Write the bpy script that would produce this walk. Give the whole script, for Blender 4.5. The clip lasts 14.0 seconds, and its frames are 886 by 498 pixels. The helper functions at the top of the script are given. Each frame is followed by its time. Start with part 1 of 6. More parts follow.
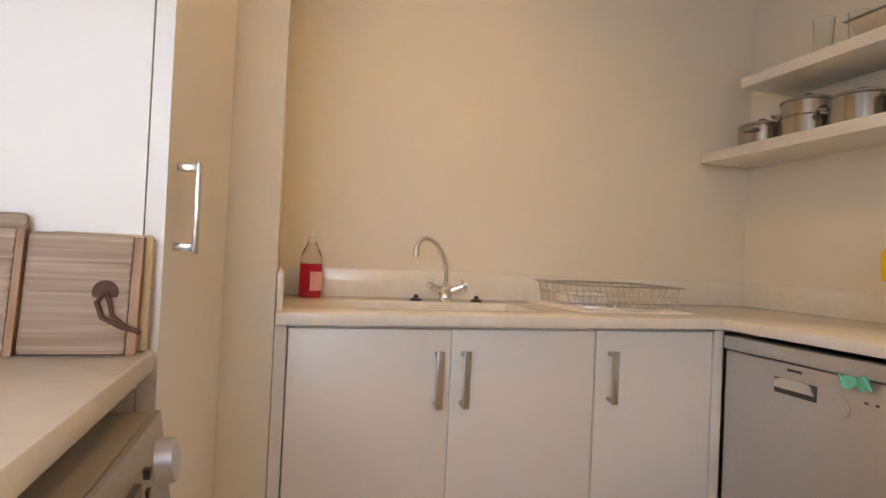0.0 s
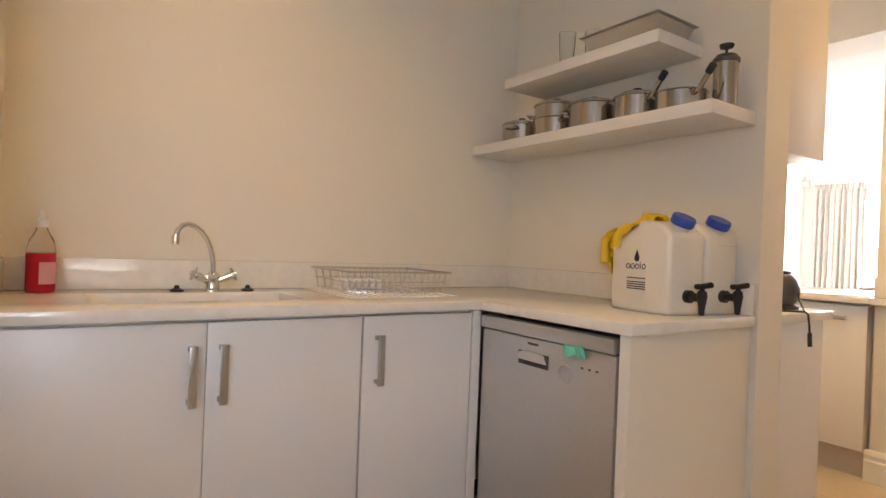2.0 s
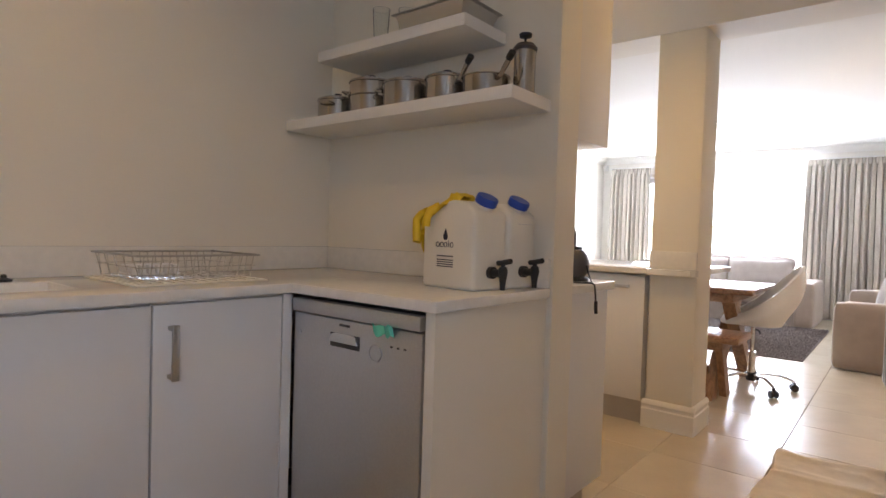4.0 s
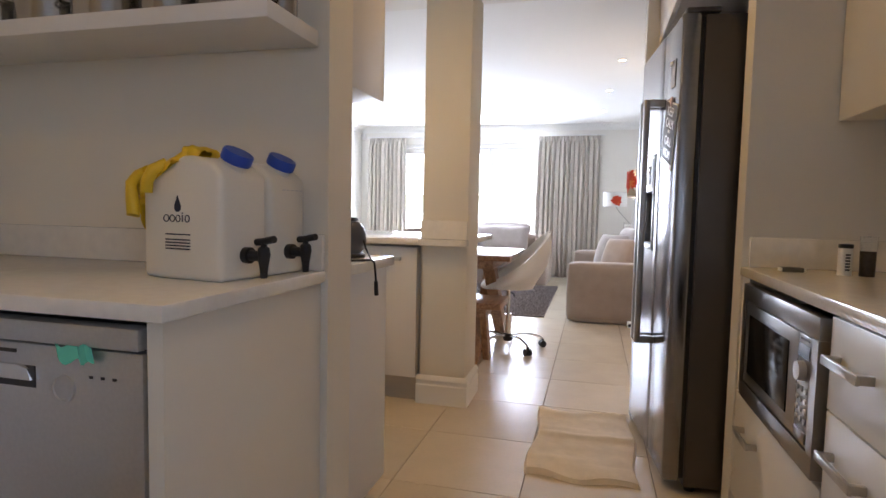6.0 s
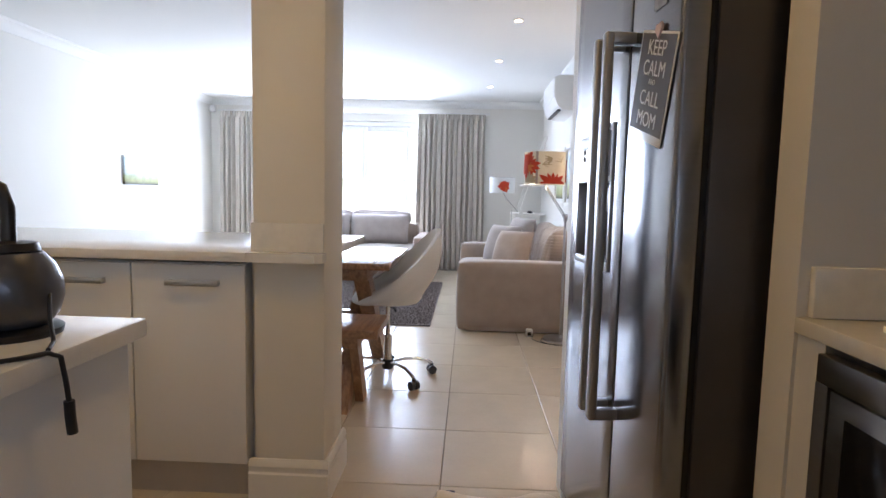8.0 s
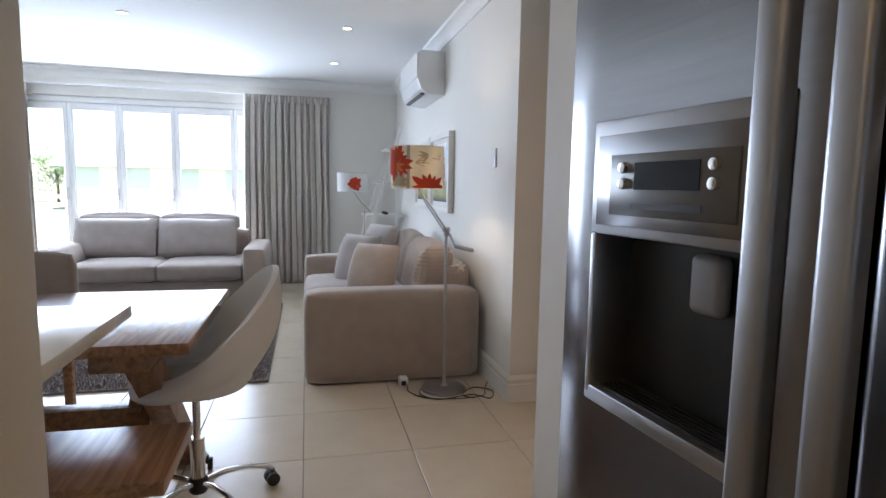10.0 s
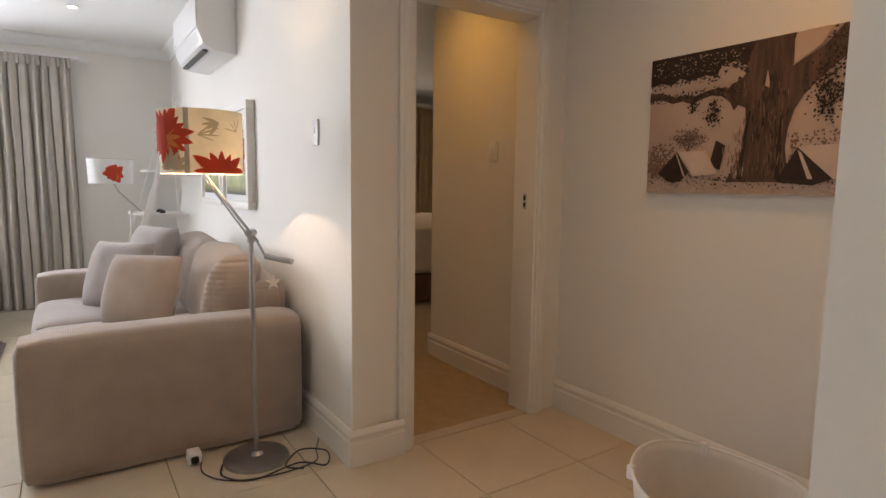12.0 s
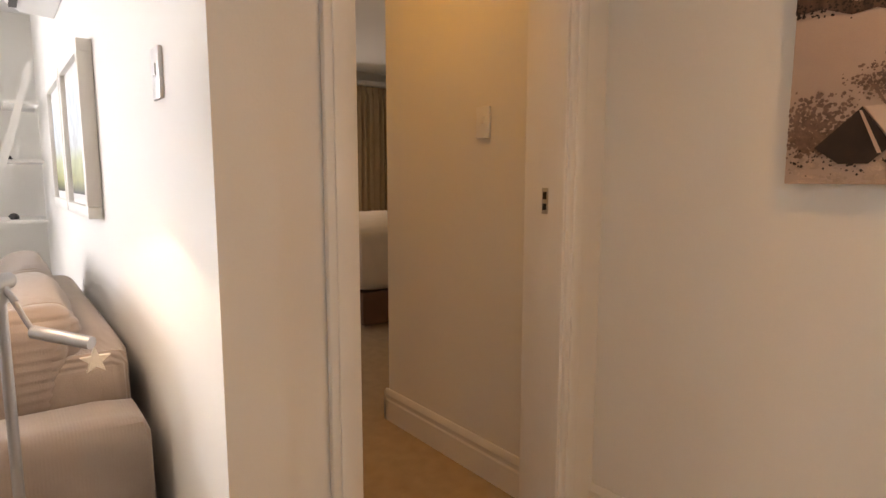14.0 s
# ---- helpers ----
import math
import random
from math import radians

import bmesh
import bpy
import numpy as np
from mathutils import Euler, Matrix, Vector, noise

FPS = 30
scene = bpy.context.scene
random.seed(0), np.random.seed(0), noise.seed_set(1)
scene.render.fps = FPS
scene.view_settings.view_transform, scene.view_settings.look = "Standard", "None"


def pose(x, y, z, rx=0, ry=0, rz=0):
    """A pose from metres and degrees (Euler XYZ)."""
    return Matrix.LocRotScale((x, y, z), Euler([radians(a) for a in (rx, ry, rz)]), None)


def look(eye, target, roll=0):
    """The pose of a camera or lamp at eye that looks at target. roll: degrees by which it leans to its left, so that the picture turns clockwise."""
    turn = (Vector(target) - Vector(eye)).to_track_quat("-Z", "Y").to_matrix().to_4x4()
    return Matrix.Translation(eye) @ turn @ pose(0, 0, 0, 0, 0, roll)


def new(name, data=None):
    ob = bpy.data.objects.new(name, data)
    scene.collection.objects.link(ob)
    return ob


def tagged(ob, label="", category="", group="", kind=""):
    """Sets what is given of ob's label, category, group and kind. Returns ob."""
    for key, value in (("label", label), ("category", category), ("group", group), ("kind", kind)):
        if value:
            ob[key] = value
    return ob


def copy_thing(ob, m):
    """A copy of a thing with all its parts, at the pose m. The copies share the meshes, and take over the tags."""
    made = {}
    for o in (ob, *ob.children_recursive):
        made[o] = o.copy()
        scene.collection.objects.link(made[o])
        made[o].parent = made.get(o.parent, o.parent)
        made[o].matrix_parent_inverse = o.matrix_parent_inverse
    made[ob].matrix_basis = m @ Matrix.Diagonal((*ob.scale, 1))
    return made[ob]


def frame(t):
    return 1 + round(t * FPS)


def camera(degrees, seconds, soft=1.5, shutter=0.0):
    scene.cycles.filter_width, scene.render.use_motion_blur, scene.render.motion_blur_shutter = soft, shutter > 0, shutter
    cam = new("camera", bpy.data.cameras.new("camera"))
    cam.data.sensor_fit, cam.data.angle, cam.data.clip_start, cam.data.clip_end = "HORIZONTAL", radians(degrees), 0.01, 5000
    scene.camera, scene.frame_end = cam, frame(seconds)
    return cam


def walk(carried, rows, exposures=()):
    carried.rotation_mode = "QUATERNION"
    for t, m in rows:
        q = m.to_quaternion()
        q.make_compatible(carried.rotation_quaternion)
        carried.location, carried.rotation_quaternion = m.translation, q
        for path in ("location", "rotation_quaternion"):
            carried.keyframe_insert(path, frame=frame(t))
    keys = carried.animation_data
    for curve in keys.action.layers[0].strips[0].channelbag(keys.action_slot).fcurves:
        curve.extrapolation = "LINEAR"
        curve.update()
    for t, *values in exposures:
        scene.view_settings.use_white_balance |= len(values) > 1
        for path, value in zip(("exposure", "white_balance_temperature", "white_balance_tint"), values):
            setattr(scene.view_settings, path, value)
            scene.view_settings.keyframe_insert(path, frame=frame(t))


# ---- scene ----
cam = camera(76.0, 14.0)
PATH = [
    (0, (0.219, 0.241, 1.054), (0.76, 2.166, 1.082), 2.6),
    (0.5, (0.272, 0.218, 1.062), (0.945, 2.101, 1.08), 2.5),
    (1, (0.299, 0.202, 1.068), (1.143, 2.016, 1.077), 2.4),
    (1.5, (0.316, 0.194, 1.067), (1.31, 1.929, 1.073), 2.3),
    (2, (0.337, 0.187, 1.071), (1.47, 1.835, 1.069), 2.3),
    (2.5, (0.362, 0.172, 1.075), (1.601, 1.741, 1.063), 2.2),
    (3, (0.392, 0.15, 1.08), (1.733, 1.634, 1.053), 2.1),
    (5.3, (0.556, 0.273, 1.069), (2.375, 1.098, 0.962), 1.4),
    (5.5, (0.607, 0.306, 1.069), (2.462, 1.045, 0.951), 1.4),
    (6, (0.739, 0.384, 1.072), (2.669, 0.893, 0.934), 1.2),
    (6.5, (0.935, 0.432, 1.084), (2.899, 0.777, 0.929), 1.2),
    (7, (1.185, 0.469, 1.093), (3.164, 0.714, 0.926), 1.0),
    (7.2, (1.295, 0.484, 1.098), (3.277, 0.695, 0.926), 1.1),
    (9.3, (2.535, 0.568, 1.195), (4.513, 0.363, 0.983), 1.0),
    (9.5, (2.653, 0.565, 1.212), (4.623, 0.292, 0.996), 1.0),
    (10, (2.914, 0.59, 1.237), (4.847, 0.124, 1.02), 1.0),
    (10.5, (3.134, 0.601, 1.249), (5.014, -0.043, 1.027), 0.9),
    (11, (3.356, 0.562, 1.246), (5.168, -0.253, 1.023), 0.9),
    (11.5, (3.562, 0.496, 1.231), (5.294, -0.478, 1.003), 0.9),
    (12, (3.804, 0.410, 1.192), (5.468, -0.693, 0.967), 0.7),
    (12.5, (4.072, 0.27, 1.173), (5.683, -0.893, 0.948), 0.7),
    (13, (4.36, 0.08, 1.195), (5.951, -1.108, 0.957), 0.6),
    (13.5, (4.598, -0.069, 1.191), (6.172, -1.28, 0.953), 0.3),
    (14, (4.836, -0.224, 1.184), (6.392, -1.455, 0.936), 0.1),
]
EXPOSURES = [(0, 3.65, 8200, 25), (1, 3.87, 8100, 25), (2, 3.68, 7800, 25), (3, 3.35, 7300, 24), (5.3, 2.78, 6750, 24), (6, 2.8, 6550, 23), (7, 2.75, 6300, 22), (9.5, 2.0, 6100, 19), (10.5, 1.9, 6250, 18), (11.5, 2.0, 6900, 21), (12, 2.2, 7300, 23), (13, 2.5, 7600, 25), (14, 2.75, 7800, 26)]
walk(cam, [(t, look(eye, target, roll)) for t, eye, target, roll in PATH], EXPOSURES)

# ---- world and light ----
world = bpy.data.worlds.new("world")
scene.world = world
world.use_nodes = True
wn = world.node_tree
sky = wn.nodes.new("ShaderNodeTexSky")
sky.sky_type = "NISHITA"
sky.sun_disc = False
sky.sun_elevation, sky.sun_rotation = radians(65), radians(229)
wn.links.new(sky.outputs["Color"], wn.nodes["Background"].inputs["Color"])
wn.nodes["Background"].inputs["Strength"].default_value = 0.15


def lamp(name, kind, power, m, colour=(1, 1, 1), size=0.1, size_y=None, spot=None):
    data = bpy.data.lights.new(name, kind)
    data.energy, data.color = power, colour
    if kind == "AREA":
        data.size = size
        if size_y:
            data.shape, data.size_y = "RECTANGLE", size_y
    elif kind == "SUN":
        data.angle = size
    else:
        data.shadow_soft_size = size
    if kind == "SPOT":
        data.spot_size, data.spot_blend = radians(spot), 1.0
    ob = new(name, data)
    ob.matrix_world = m
    return ob


WARM = (1.0, 0.62, 0.19)
lamp("sun", "SUN", 5.0, look((0, 0, 0), (0.35, 0.30, -1.0)), (1, 0.96, 0.9), radians(0.5))
# daylight through the folding doors, the bedroom window and the scullery window
lamp("daylight_doors", "AREA", 46, look((10.2, 2.45, 1.25), (4, 2.0, 1.0)), (0.70, 0.85, 1.0), 2.6, 2.0)
lamp("daylight_scullery", "AREA", 1.5, look((-0.45, -0.74, 1.58), (-0.35, 0.9, 0.85)), (0.50, 0.70, 1.0), 1.1, 1.0)
lamp("daylight_bedroom", "AREA", 0.9, look((11.0, -3.3, 1.5), (7, -2.6, 1.0)), (1.0, 0.94, 0.85), 1.2, 1.2)

# ---- materials ----


def mat(name, colour, rough=0.5, metal=0.0, vary=0.08, scale=6.0, bump=0.1, fine=120.0, coat=0.0, trans=0.0, emit=None, power=0.0, sheen=0.0, random_tone=0.0, alpha=1.0, stretch=None):
    m = bpy.data.materials.new(name)
    m.use_nodes = True
    nt = m.node_tree
    b = nt.nodes["Principled BSDF"]
    b.inputs["Roughness"].default_value, b.inputs["Metallic"].default_value = rough, metal
    b.inputs["Coat Weight"].default_value, b.inputs["Transmission Weight"].default_value = coat, trans
    b.inputs["Sheen Weight"].default_value = sheen
    b.inputs["Alpha"].default_value = alpha
    if emit:
        b.inputs["Emission Color"].default_value = (*emit, 1)
        b.inputs["Emission Strength"].default_value = power
    tc = nt.nodes.new("ShaderNodeTexCoord")
    mp = nt.nodes.new("ShaderNodeMapping")
    nt.links.new(tc.outputs["Object"], mp.inputs["Vector"])
    if stretch:
        mp.inputs["Scale"].default_value = stretch
    n1 = nt.nodes.new("ShaderNodeTexNoise")
    n1.inputs["Scale"].default_value, n1.inputs["Detail"].default_value = scale, 6
    n2 = nt.nodes.new("ShaderNodeTexNoise")
    n2.inputs["Scale"].default_value, n2.inputs["Detail"].default_value = fine, 3
    for n in (n1, n2):
        nt.links.new(mp.outputs["Vector"], n.inputs["Vector"])
    mixf = nt.nodes.new("ShaderNodeMath")
    mixf.operation = "MULTIPLY_ADD"
    mixf.inputs[1].default_value = 0.3
    nt.links.new(n2.outputs["Fac"], mixf.inputs[0])
    nt.links.new(n1.outputs["Fac"], mixf.inputs[2])
    ramp = nt.nodes.new("ShaderNodeMapRange")
    ramp.inputs["From Min"].default_value, ramp.inputs["From Max"].default_value = 0.35, 0.95
    ramp.inputs["To Min"].default_value, ramp.inputs["To Max"].default_value = 1 - vary, 1 + vary
    nt.links.new(mixf.outputs[0], ramp.inputs["Value"])
    hsv = nt.nodes.new("ShaderNodeHueSaturation")
    hsv.inputs["Color"].default_value = (*colour, 1)
    src = ramp.outputs["Result"]
    if random_tone:
        info = nt.nodes.new("ShaderNodeObjectInfo")
        rr = nt.nodes.new("ShaderNodeMapRange")
        rr.inputs["To Min"].default_value, rr.inputs["To Max"].default_value = 1 - random_tone, 1 + random_tone
        nt.links.new(info.outputs["Random"], rr.inputs["Value"])
        mul = nt.nodes.new("ShaderNodeMath")
        mul.operation = "MULTIPLY"
        nt.links.new(src, mul.inputs[0])
        nt.links.new(rr.outputs["Result"], mul.inputs[1])
        src = mul.outputs[0]
    nt.links.new(src, hsv.inputs["Value"])
    nt.links.new(hsv.outputs["Color"], b.inputs["Base Color"])
    if bump:
        bp = nt.nodes.new("ShaderNodeBump")
        bp.inputs["Strength"].default_value, bp.inputs["Distance"].default_value = bump, 0.002
        nt.links.new(n2.outputs["Fac"], bp.inputs["Height"])
        nt.links.new(bp.outputs["Normal"], b.inputs["Normal"])
    return m


def wood(name, dark, light, axis=(1, 12, 12), rough=0.4, scale=3.0):
    """Wood with the grain along the axis whose stretch is small."""
    m = mat(name, light, rough, 0, 0.1, 8, 0.15, 200, stretch=axis)
    nt = m.node_tree
    w = nt.nodes.new("ShaderNodeTexNoise")
    w.inputs["Scale"].default_value, w.inputs["Detail"].default_value, w.inputs["Distortion"].default_value = scale, 8, 0.6
    mp = [n for n in nt.nodes if n.type == "MAPPING"][0]
    nt.links.new(mp.outputs["Vector"], w.inputs["Vector"])
    cr = nt.nodes.new("ShaderNodeValToRGB")
    cr.color_ramp.elements[0].position, cr.color_ramp.elements[1].position = 0.35, 0.68
    cr.color_ramp.elements[0].color, cr.color_ramp.elements[1].color = (*dark, 1), (*light, 1)
    nt.links.new(w.outputs["Fac"], cr.inputs["Fac"])
    hsv = [n for n in nt.nodes if n.type == "HUE_SAT"][0]
    nt.links.new(cr.outputs["Color"], hsv.inputs["Color"])
    return m


M_WALL = mat("wall_paint", (0.80, 0.78, 0.73), 0.65, vary=0.025, scale=1.5, bump=0.12, fine=160)
# yellower copy of wall_paint: the kitchen's warm lamplight is put into its colour
M_WALL_WARMED = mat("kitchen_wall_warmed", (0.80, 0.75, 0.64), 0.65, vary=0.025, scale=1.5, bump=0.12, fine=160)
M_CEIL = mat("ceiling_paint", (0.84, 0.84, 0.82), 0.75, vary=0.02, scale=1.2, bump=0.05)
M_TRIM = mat("trim_paint", (0.80, 0.78, 0.73), 0.38, vary=0.03, scale=3, bump=0.04)
M_CAB = mat("cabinet_white", (0.78, 0.76, 0.72), 0.32, vary=0.02, scale=2, bump=0.02)
M_TOP = mat("quartz_top", (0.80, 0.77, 0.70), 0.16, vary=0.06, scale=30, bump=0.02, fine=400)
M_PLINTH = mat("plinth", (0.50, 0.44, 0.36), 0.5)
M_STEEL = mat("brushed_steel", (0.29, 0.29, 0.305), 0.22, 1.0, 0.06, 4, 0.015, 60, stretch=(1, 1, 30))
M_STEELH = mat("brushed_steel_level", (0.66, 0.65, 0.65), 0.42, 1.0, 0.05, 4, 0.06, 60, stretch=(1, 30, 30))
M_CHROME = mat("chrome", (0.75, 0.74, 0.72), 0.12, 1.0, 0.02, 5, 0.0)
M_FRBAR = mat("dark_satin_bar", (0.42, 0.42, 0.43), 0.36, 1.0, 0.04, 20, 0.02)
M_NICKEL = mat("satin_nickel", (0.52, 0.50, 0.47), 0.32, 1.0, 0.04, 20, 0.02)
M_DARK = mat("black_plastic", (0.012, 0.012, 0.013), 0.4, vary=0.2, scale=20, bump=0.05)
M_FRSIDE = mat("fridge_side_grey", (0.075, 0.066, 0.062), 0.38, 0.3, 0.08, 8, 0.15, 300)
M_TILE = mat("floor_tile_cream", (0.60, 0.52, 0.40), 0.25, vary=0.07, scale=5, bump=0.03, fine=60, random_tone=0.04)
M_GROUT = mat("grout", (0.22, 0.19, 0.15), 0.9, vary=0.2, scale=10)
M_CARPET = mat("carpet_tan", (0.42, 0.32, 0.20), 0.95, vary=0.12, scale=14, bump=0.9, fine=350)
M_SOFA = mat("sofa_corduroy_taupe", (0.34, 0.285, 0.25), 0.92, vary=0.12, scale=9, bump=0.5, fine=260, sheen=0.4)
M_CUSH = mat("cushion_grey", (0.38, 0.335, 0.31), 0.95, vary=0.1, scale=10, bump=0.5, fine=300, sheen=0.4)
M_CUSH2 = mat("cushion_tan", (0.36, 0.28, 0.23), 0.95, vary=0.1, scale=10, bump=0.5, fine=300, sheen=0.4)
M_CURT = mat("curtain_linen", (0.47, 0.43, 0.38), 0.9, vary=0.08, scale=12, bump=0.3, fine=300)
M_RUG = mat("shag_rug", (0.20, 0.17, 0.16), 0.95, vary=0.4, scale=40, bump=1.0, fine=160)
M_WOOD = wood("table_wood", (0.24, 0.115, 0.055), (0.46, 0.26, 0.135), (1, 14, 14), 0.28)
M_WOODLEG = wood("leg_wood", (0.24, 0.115, 0.055), (0.46, 0.26, 0.135), (14, 14, 1), 0.3)
M_WOODTOP = wood("table_varnish", (0.20, 0.085, 0.035), (0.40, 0.20, 0.09), (1, 14, 14), 0.22)
M_WOODTOP.node_tree.nodes["Principled BSDF"].inputs["Coat Weight"].default_value = 0.9
M_WOODTOP.node_tree.nodes["Principled BSDF"].inputs["Coat Roughness"].default_value = 0.12
M_OVEN = mat("oven_steel", (0.30, 0.285, 0.275), 0.3, 1.0, 0.05, 4, 0.05, 60, stretch=(1, 30, 30))
M_SILVER = mat("silver_enamel", (0.36, 0.34, 0.32), 0.4, 0.2, vary=0.04, bump=0.02)
# steel darkened and browned: the dim kitchen reflections sit in this colour
M_POT = mat("pot_steel_dimmed", (0.46, 0.43, 0.39), 0.16, 1.0, 0.04, 6, 0.02, 200)
M_CORDL = mat("leather_brown", (0.10, 0.045, 0.028), 0.75, vary=0.3, scale=40, bump=0.3)
M_WOODB = wood("board_wood", (0.28, 0.185, 0.12), (0.50, 0.37, 0.27), (0.6, 26, 26), 0.55, 5.0)
M_WHITEP = mat("white_plastic", (0.80, 0.80, 0.79), 0.3, vary=0.02, bump=0.0)
M_SHELL = mat("chair_shell", (0.78, 0.75, 0.70), 0.35, vary=0.03, bump=0.02)
M_BLUE = mat("blue_cap", (0.02, 0.07, 0.42), 0.4, vary=0.06)
M_JUG = mat("jug_plastic", (0.80, 0.76, 0.66), 0.35, vary=0.04, scale=4, bump=0.03)
M_YELLOW = mat("yellow_rubber", (0.82, 0.53, 0.02), 0.5, vary=0.08, scale=15, bump=0.1)
M_GLASS = mat("clear_glass", (0.95, 0.97, 0.96), 0.02, trans=1.0, vary=0.0, bump=0)
M_BLACKGLASS = mat("black_glass", (0.006, 0.006, 0.007), 0.12, vary=0.0, bump=0)
M_BLACKGLASS.node_tree.nodes["Principled BSDF"].inputs["Specular IOR Level"].default_value = 0.2
M_TOWEL = mat("towel_cream", (0.80, 0.72, 0.61), 0.95, vary=0.08, scale=20, bump=0.8, fine=300)
M_RED = mat("red_liquid", (0.50, 0.012, 0.03), 0.12, vary=0.05)
M_TEAL = mat("teal_cloth", (0.10, 0.55, 0.42), 0.8, vary=0.1)
M_GREY = mat("grey_frame", (0.55, 0.55, 0.55), 0.4)
M_INK = mat("print_ink", (0.02, 0.02, 0.04), 0.5)
M_BULB = mat("bulb_glow", (1, 0.9, 0.7), 0.5, emit=(1.0, 0.74, 0.46), power=9, bump=0)
M_LAMPON = mat("lamp_glow", (1, 0.9, 0.7), 0.5, emit=(1.0, 0.75, 0.42), power=5, bump=0)

# ---- building helpers ----
ORG = {}


def box(bm, x0, x1, y0, y1, z0, z1, bev=0.0, seg=2):
    m = Matrix.LocRotScale(((x0 + x1) / 2, (y0 + y1) / 2, (z0 + z1) / 2), None, (abs(x1 - x0), abs(y1 - y0), abs(z1 - z0)))
    got = bmesh.ops.create_cube(bm, size=1, matrix=m)
    if bev:
        edges = list({e for v in got["verts"] for e in v.link_edges})
        bmesh.ops.bevel(bm, geom=edges, offset=bev, segments=seg, affect="EDGES", profile=0.5)
    return bm


def B(*a, bev=0.0, seg=2):
    return box(bmesh.new(), *a, bev=bev, seg=seg)


def slab(xs, ys, holes, lo, hi, plane="xy"):
    """One plate of a grid of cells, less the holes (column, row); plane "xz" stands it upright."""
    bm = bmesh.new()
    nx, ny = len(xs) - 1, len(ys) - 1
    full = {(i, j) for i in range(nx) for j in range(ny)} - set(holes)
    cache = {}

    def v(i, j, h):
        if (i, j, h) not in cache:
            z = hi if h else lo
            cache[i, j, h] = bm.verts.new((xs[i], ys[j], z) if plane == "xy" else (xs[i], z, ys[j]))
        return cache[i, j, h]

    for i, j in full:
        for h in (0, 1):
            bm.faces.new((v(i, j, h), v(i + 1, j, h), v(i + 1, j + 1, h), v(i, j + 1, h)))
        for di, dj, a, c in ((-1, 0, (i, j), (i, j + 1)), (1, 0, (i + 1, j), (i + 1, j + 1)), (0, -1, (i, j), (i + 1, j)), (0, 1, (i, j + 1), (i + 1, j + 1))):
            if (i + di, j + dj) not in full:
                bm.faces.new((v(*a, 0), v(*c, 0), v(*c, 1), v(*a, 1)))
    bmesh.ops.recalc_face_normals(bm, faces=bm.faces)
    sharp = [e for e in bm.edges if len(e.link_faces) == 2 and e.calc_face_angle(0) > 1]
    bmesh.ops.bevel(bm, geom=sharp, offset=0.004, segments=2, affect="EDGES", profile=0.5)
    return bm


def lathe(bm, profile, x=0, y=0, z=0, n=28, axis="z", m=None):
    rings = []
    for r, h in profile:
        ring = []
        for k in range(n):
            a = 2 * math.pi * k / n
            p = Vector((r * math.cos(a), r * math.sin(a), h))
            if axis == "x":
                p = Vector((p.z, p.x, p.y))
            elif axis == "y":
                p = Vector((p.x, p.z, p.y))
            if m:
                p = m @ p
            ring.append(bm.verts.new(p + Vector((x, y, z))))
        rings.append(ring)
    for a, b in zip(rings, rings[1:]):
        for k in range(n):
            bm.faces.new((a[k], a[(k + 1) % n], b[(k + 1) % n], b[k]))
    for ring, flip in ((rings[0], True), (rings[-1], False)):
        if (ring[0].co - ring[n // 2].co).length > 1e-4:
            bm.faces.new(ring[::-1] if flip else ring)
    return bm


def L(profile, x=0, y=0, z=0, n=28, axis="z", m=None):
    return lathe(bmesh.new(), profile, x, y, z, n, axis, m)


def tube(bm, points, r, n=10):
    pts = [Vector(p) for p in points]
    rings = []
    up = None
    for i, p in enumerate(pts):
        d = (pts[min(i + 1, len(pts) - 1)] - pts[max(i - 1, 0)]).normalized()
        if up is None:
            up = d.orthogonal().normalized()
        up = (up - d * up.dot(d)).normalized()
        side = d.cross(up)
        rings.append([bm.verts.new(p + r * (math.cos(2 * math.pi * k / n) * up + math.sin(2 * math.pi * k / n) * side)) for k in range(n)])
    for a, b in zip(rings, rings[1:]):
        for k in range(n):
            bm.faces.new((a[k], a[(k + 1) % n], b[(k + 1) % n], b[k]))
    bm.faces.new(rings[0][::-1])
    bm.faces.new(rings[-1])
    return bm


def T(points, r, n=10):
    return tube(bmesh.new(), points, r, n)


def arc(c, r, a0, a1, n, u, v):
    """Points of an arc round c from a0 to a1 degrees in the plane of u and v."""
    c, u, v = Vector(c), Vector(u), Vector(v)
    return [c + r * (math.cos(radians(a0 + (a1 - a0) * k / n)) * u + math.sin(radians(a0 + (a1 - a0) * k / n)) * v) for k in range(n + 1)]


def grid(bm, nu, nv, f, closed_u=False):
    rows = [[bm.verts.new(f(i / nu, j / nv)) for i in range(nu + (0 if closed_u else 1))] for j in range(nv + 1)]
    w = len(rows[0])
    for a, b in zip(rows, rows[1:]):
        for i in range(nu):
            bm.faces.new((a[i], a[(i + 1) % w], b[(i + 1) % w], b[i]))
    return rows


def prism(bm, outline, axis, a, b):
    """Extrude a 2D outline along an axis from a to b."""
    def p(q, h):
        return {"x": (h, q[0], q[1]), "y": (q[0], h, q[1]), "z": (q[0], q[1], h)}[axis]
    lo = [bm.verts.new(p(q, a)) for q in outline]
    hi = [bm.verts.new(p(q, b)) for q in outline]
    n = len(outline)
    for k in range(n):
        bm.faces.new((lo[k], lo[(k + 1) % n], hi[(k + 1) % n], hi[k]))
    bm.faces.new(lo[::-1])
    bm.faces.new(hi)
    return bm


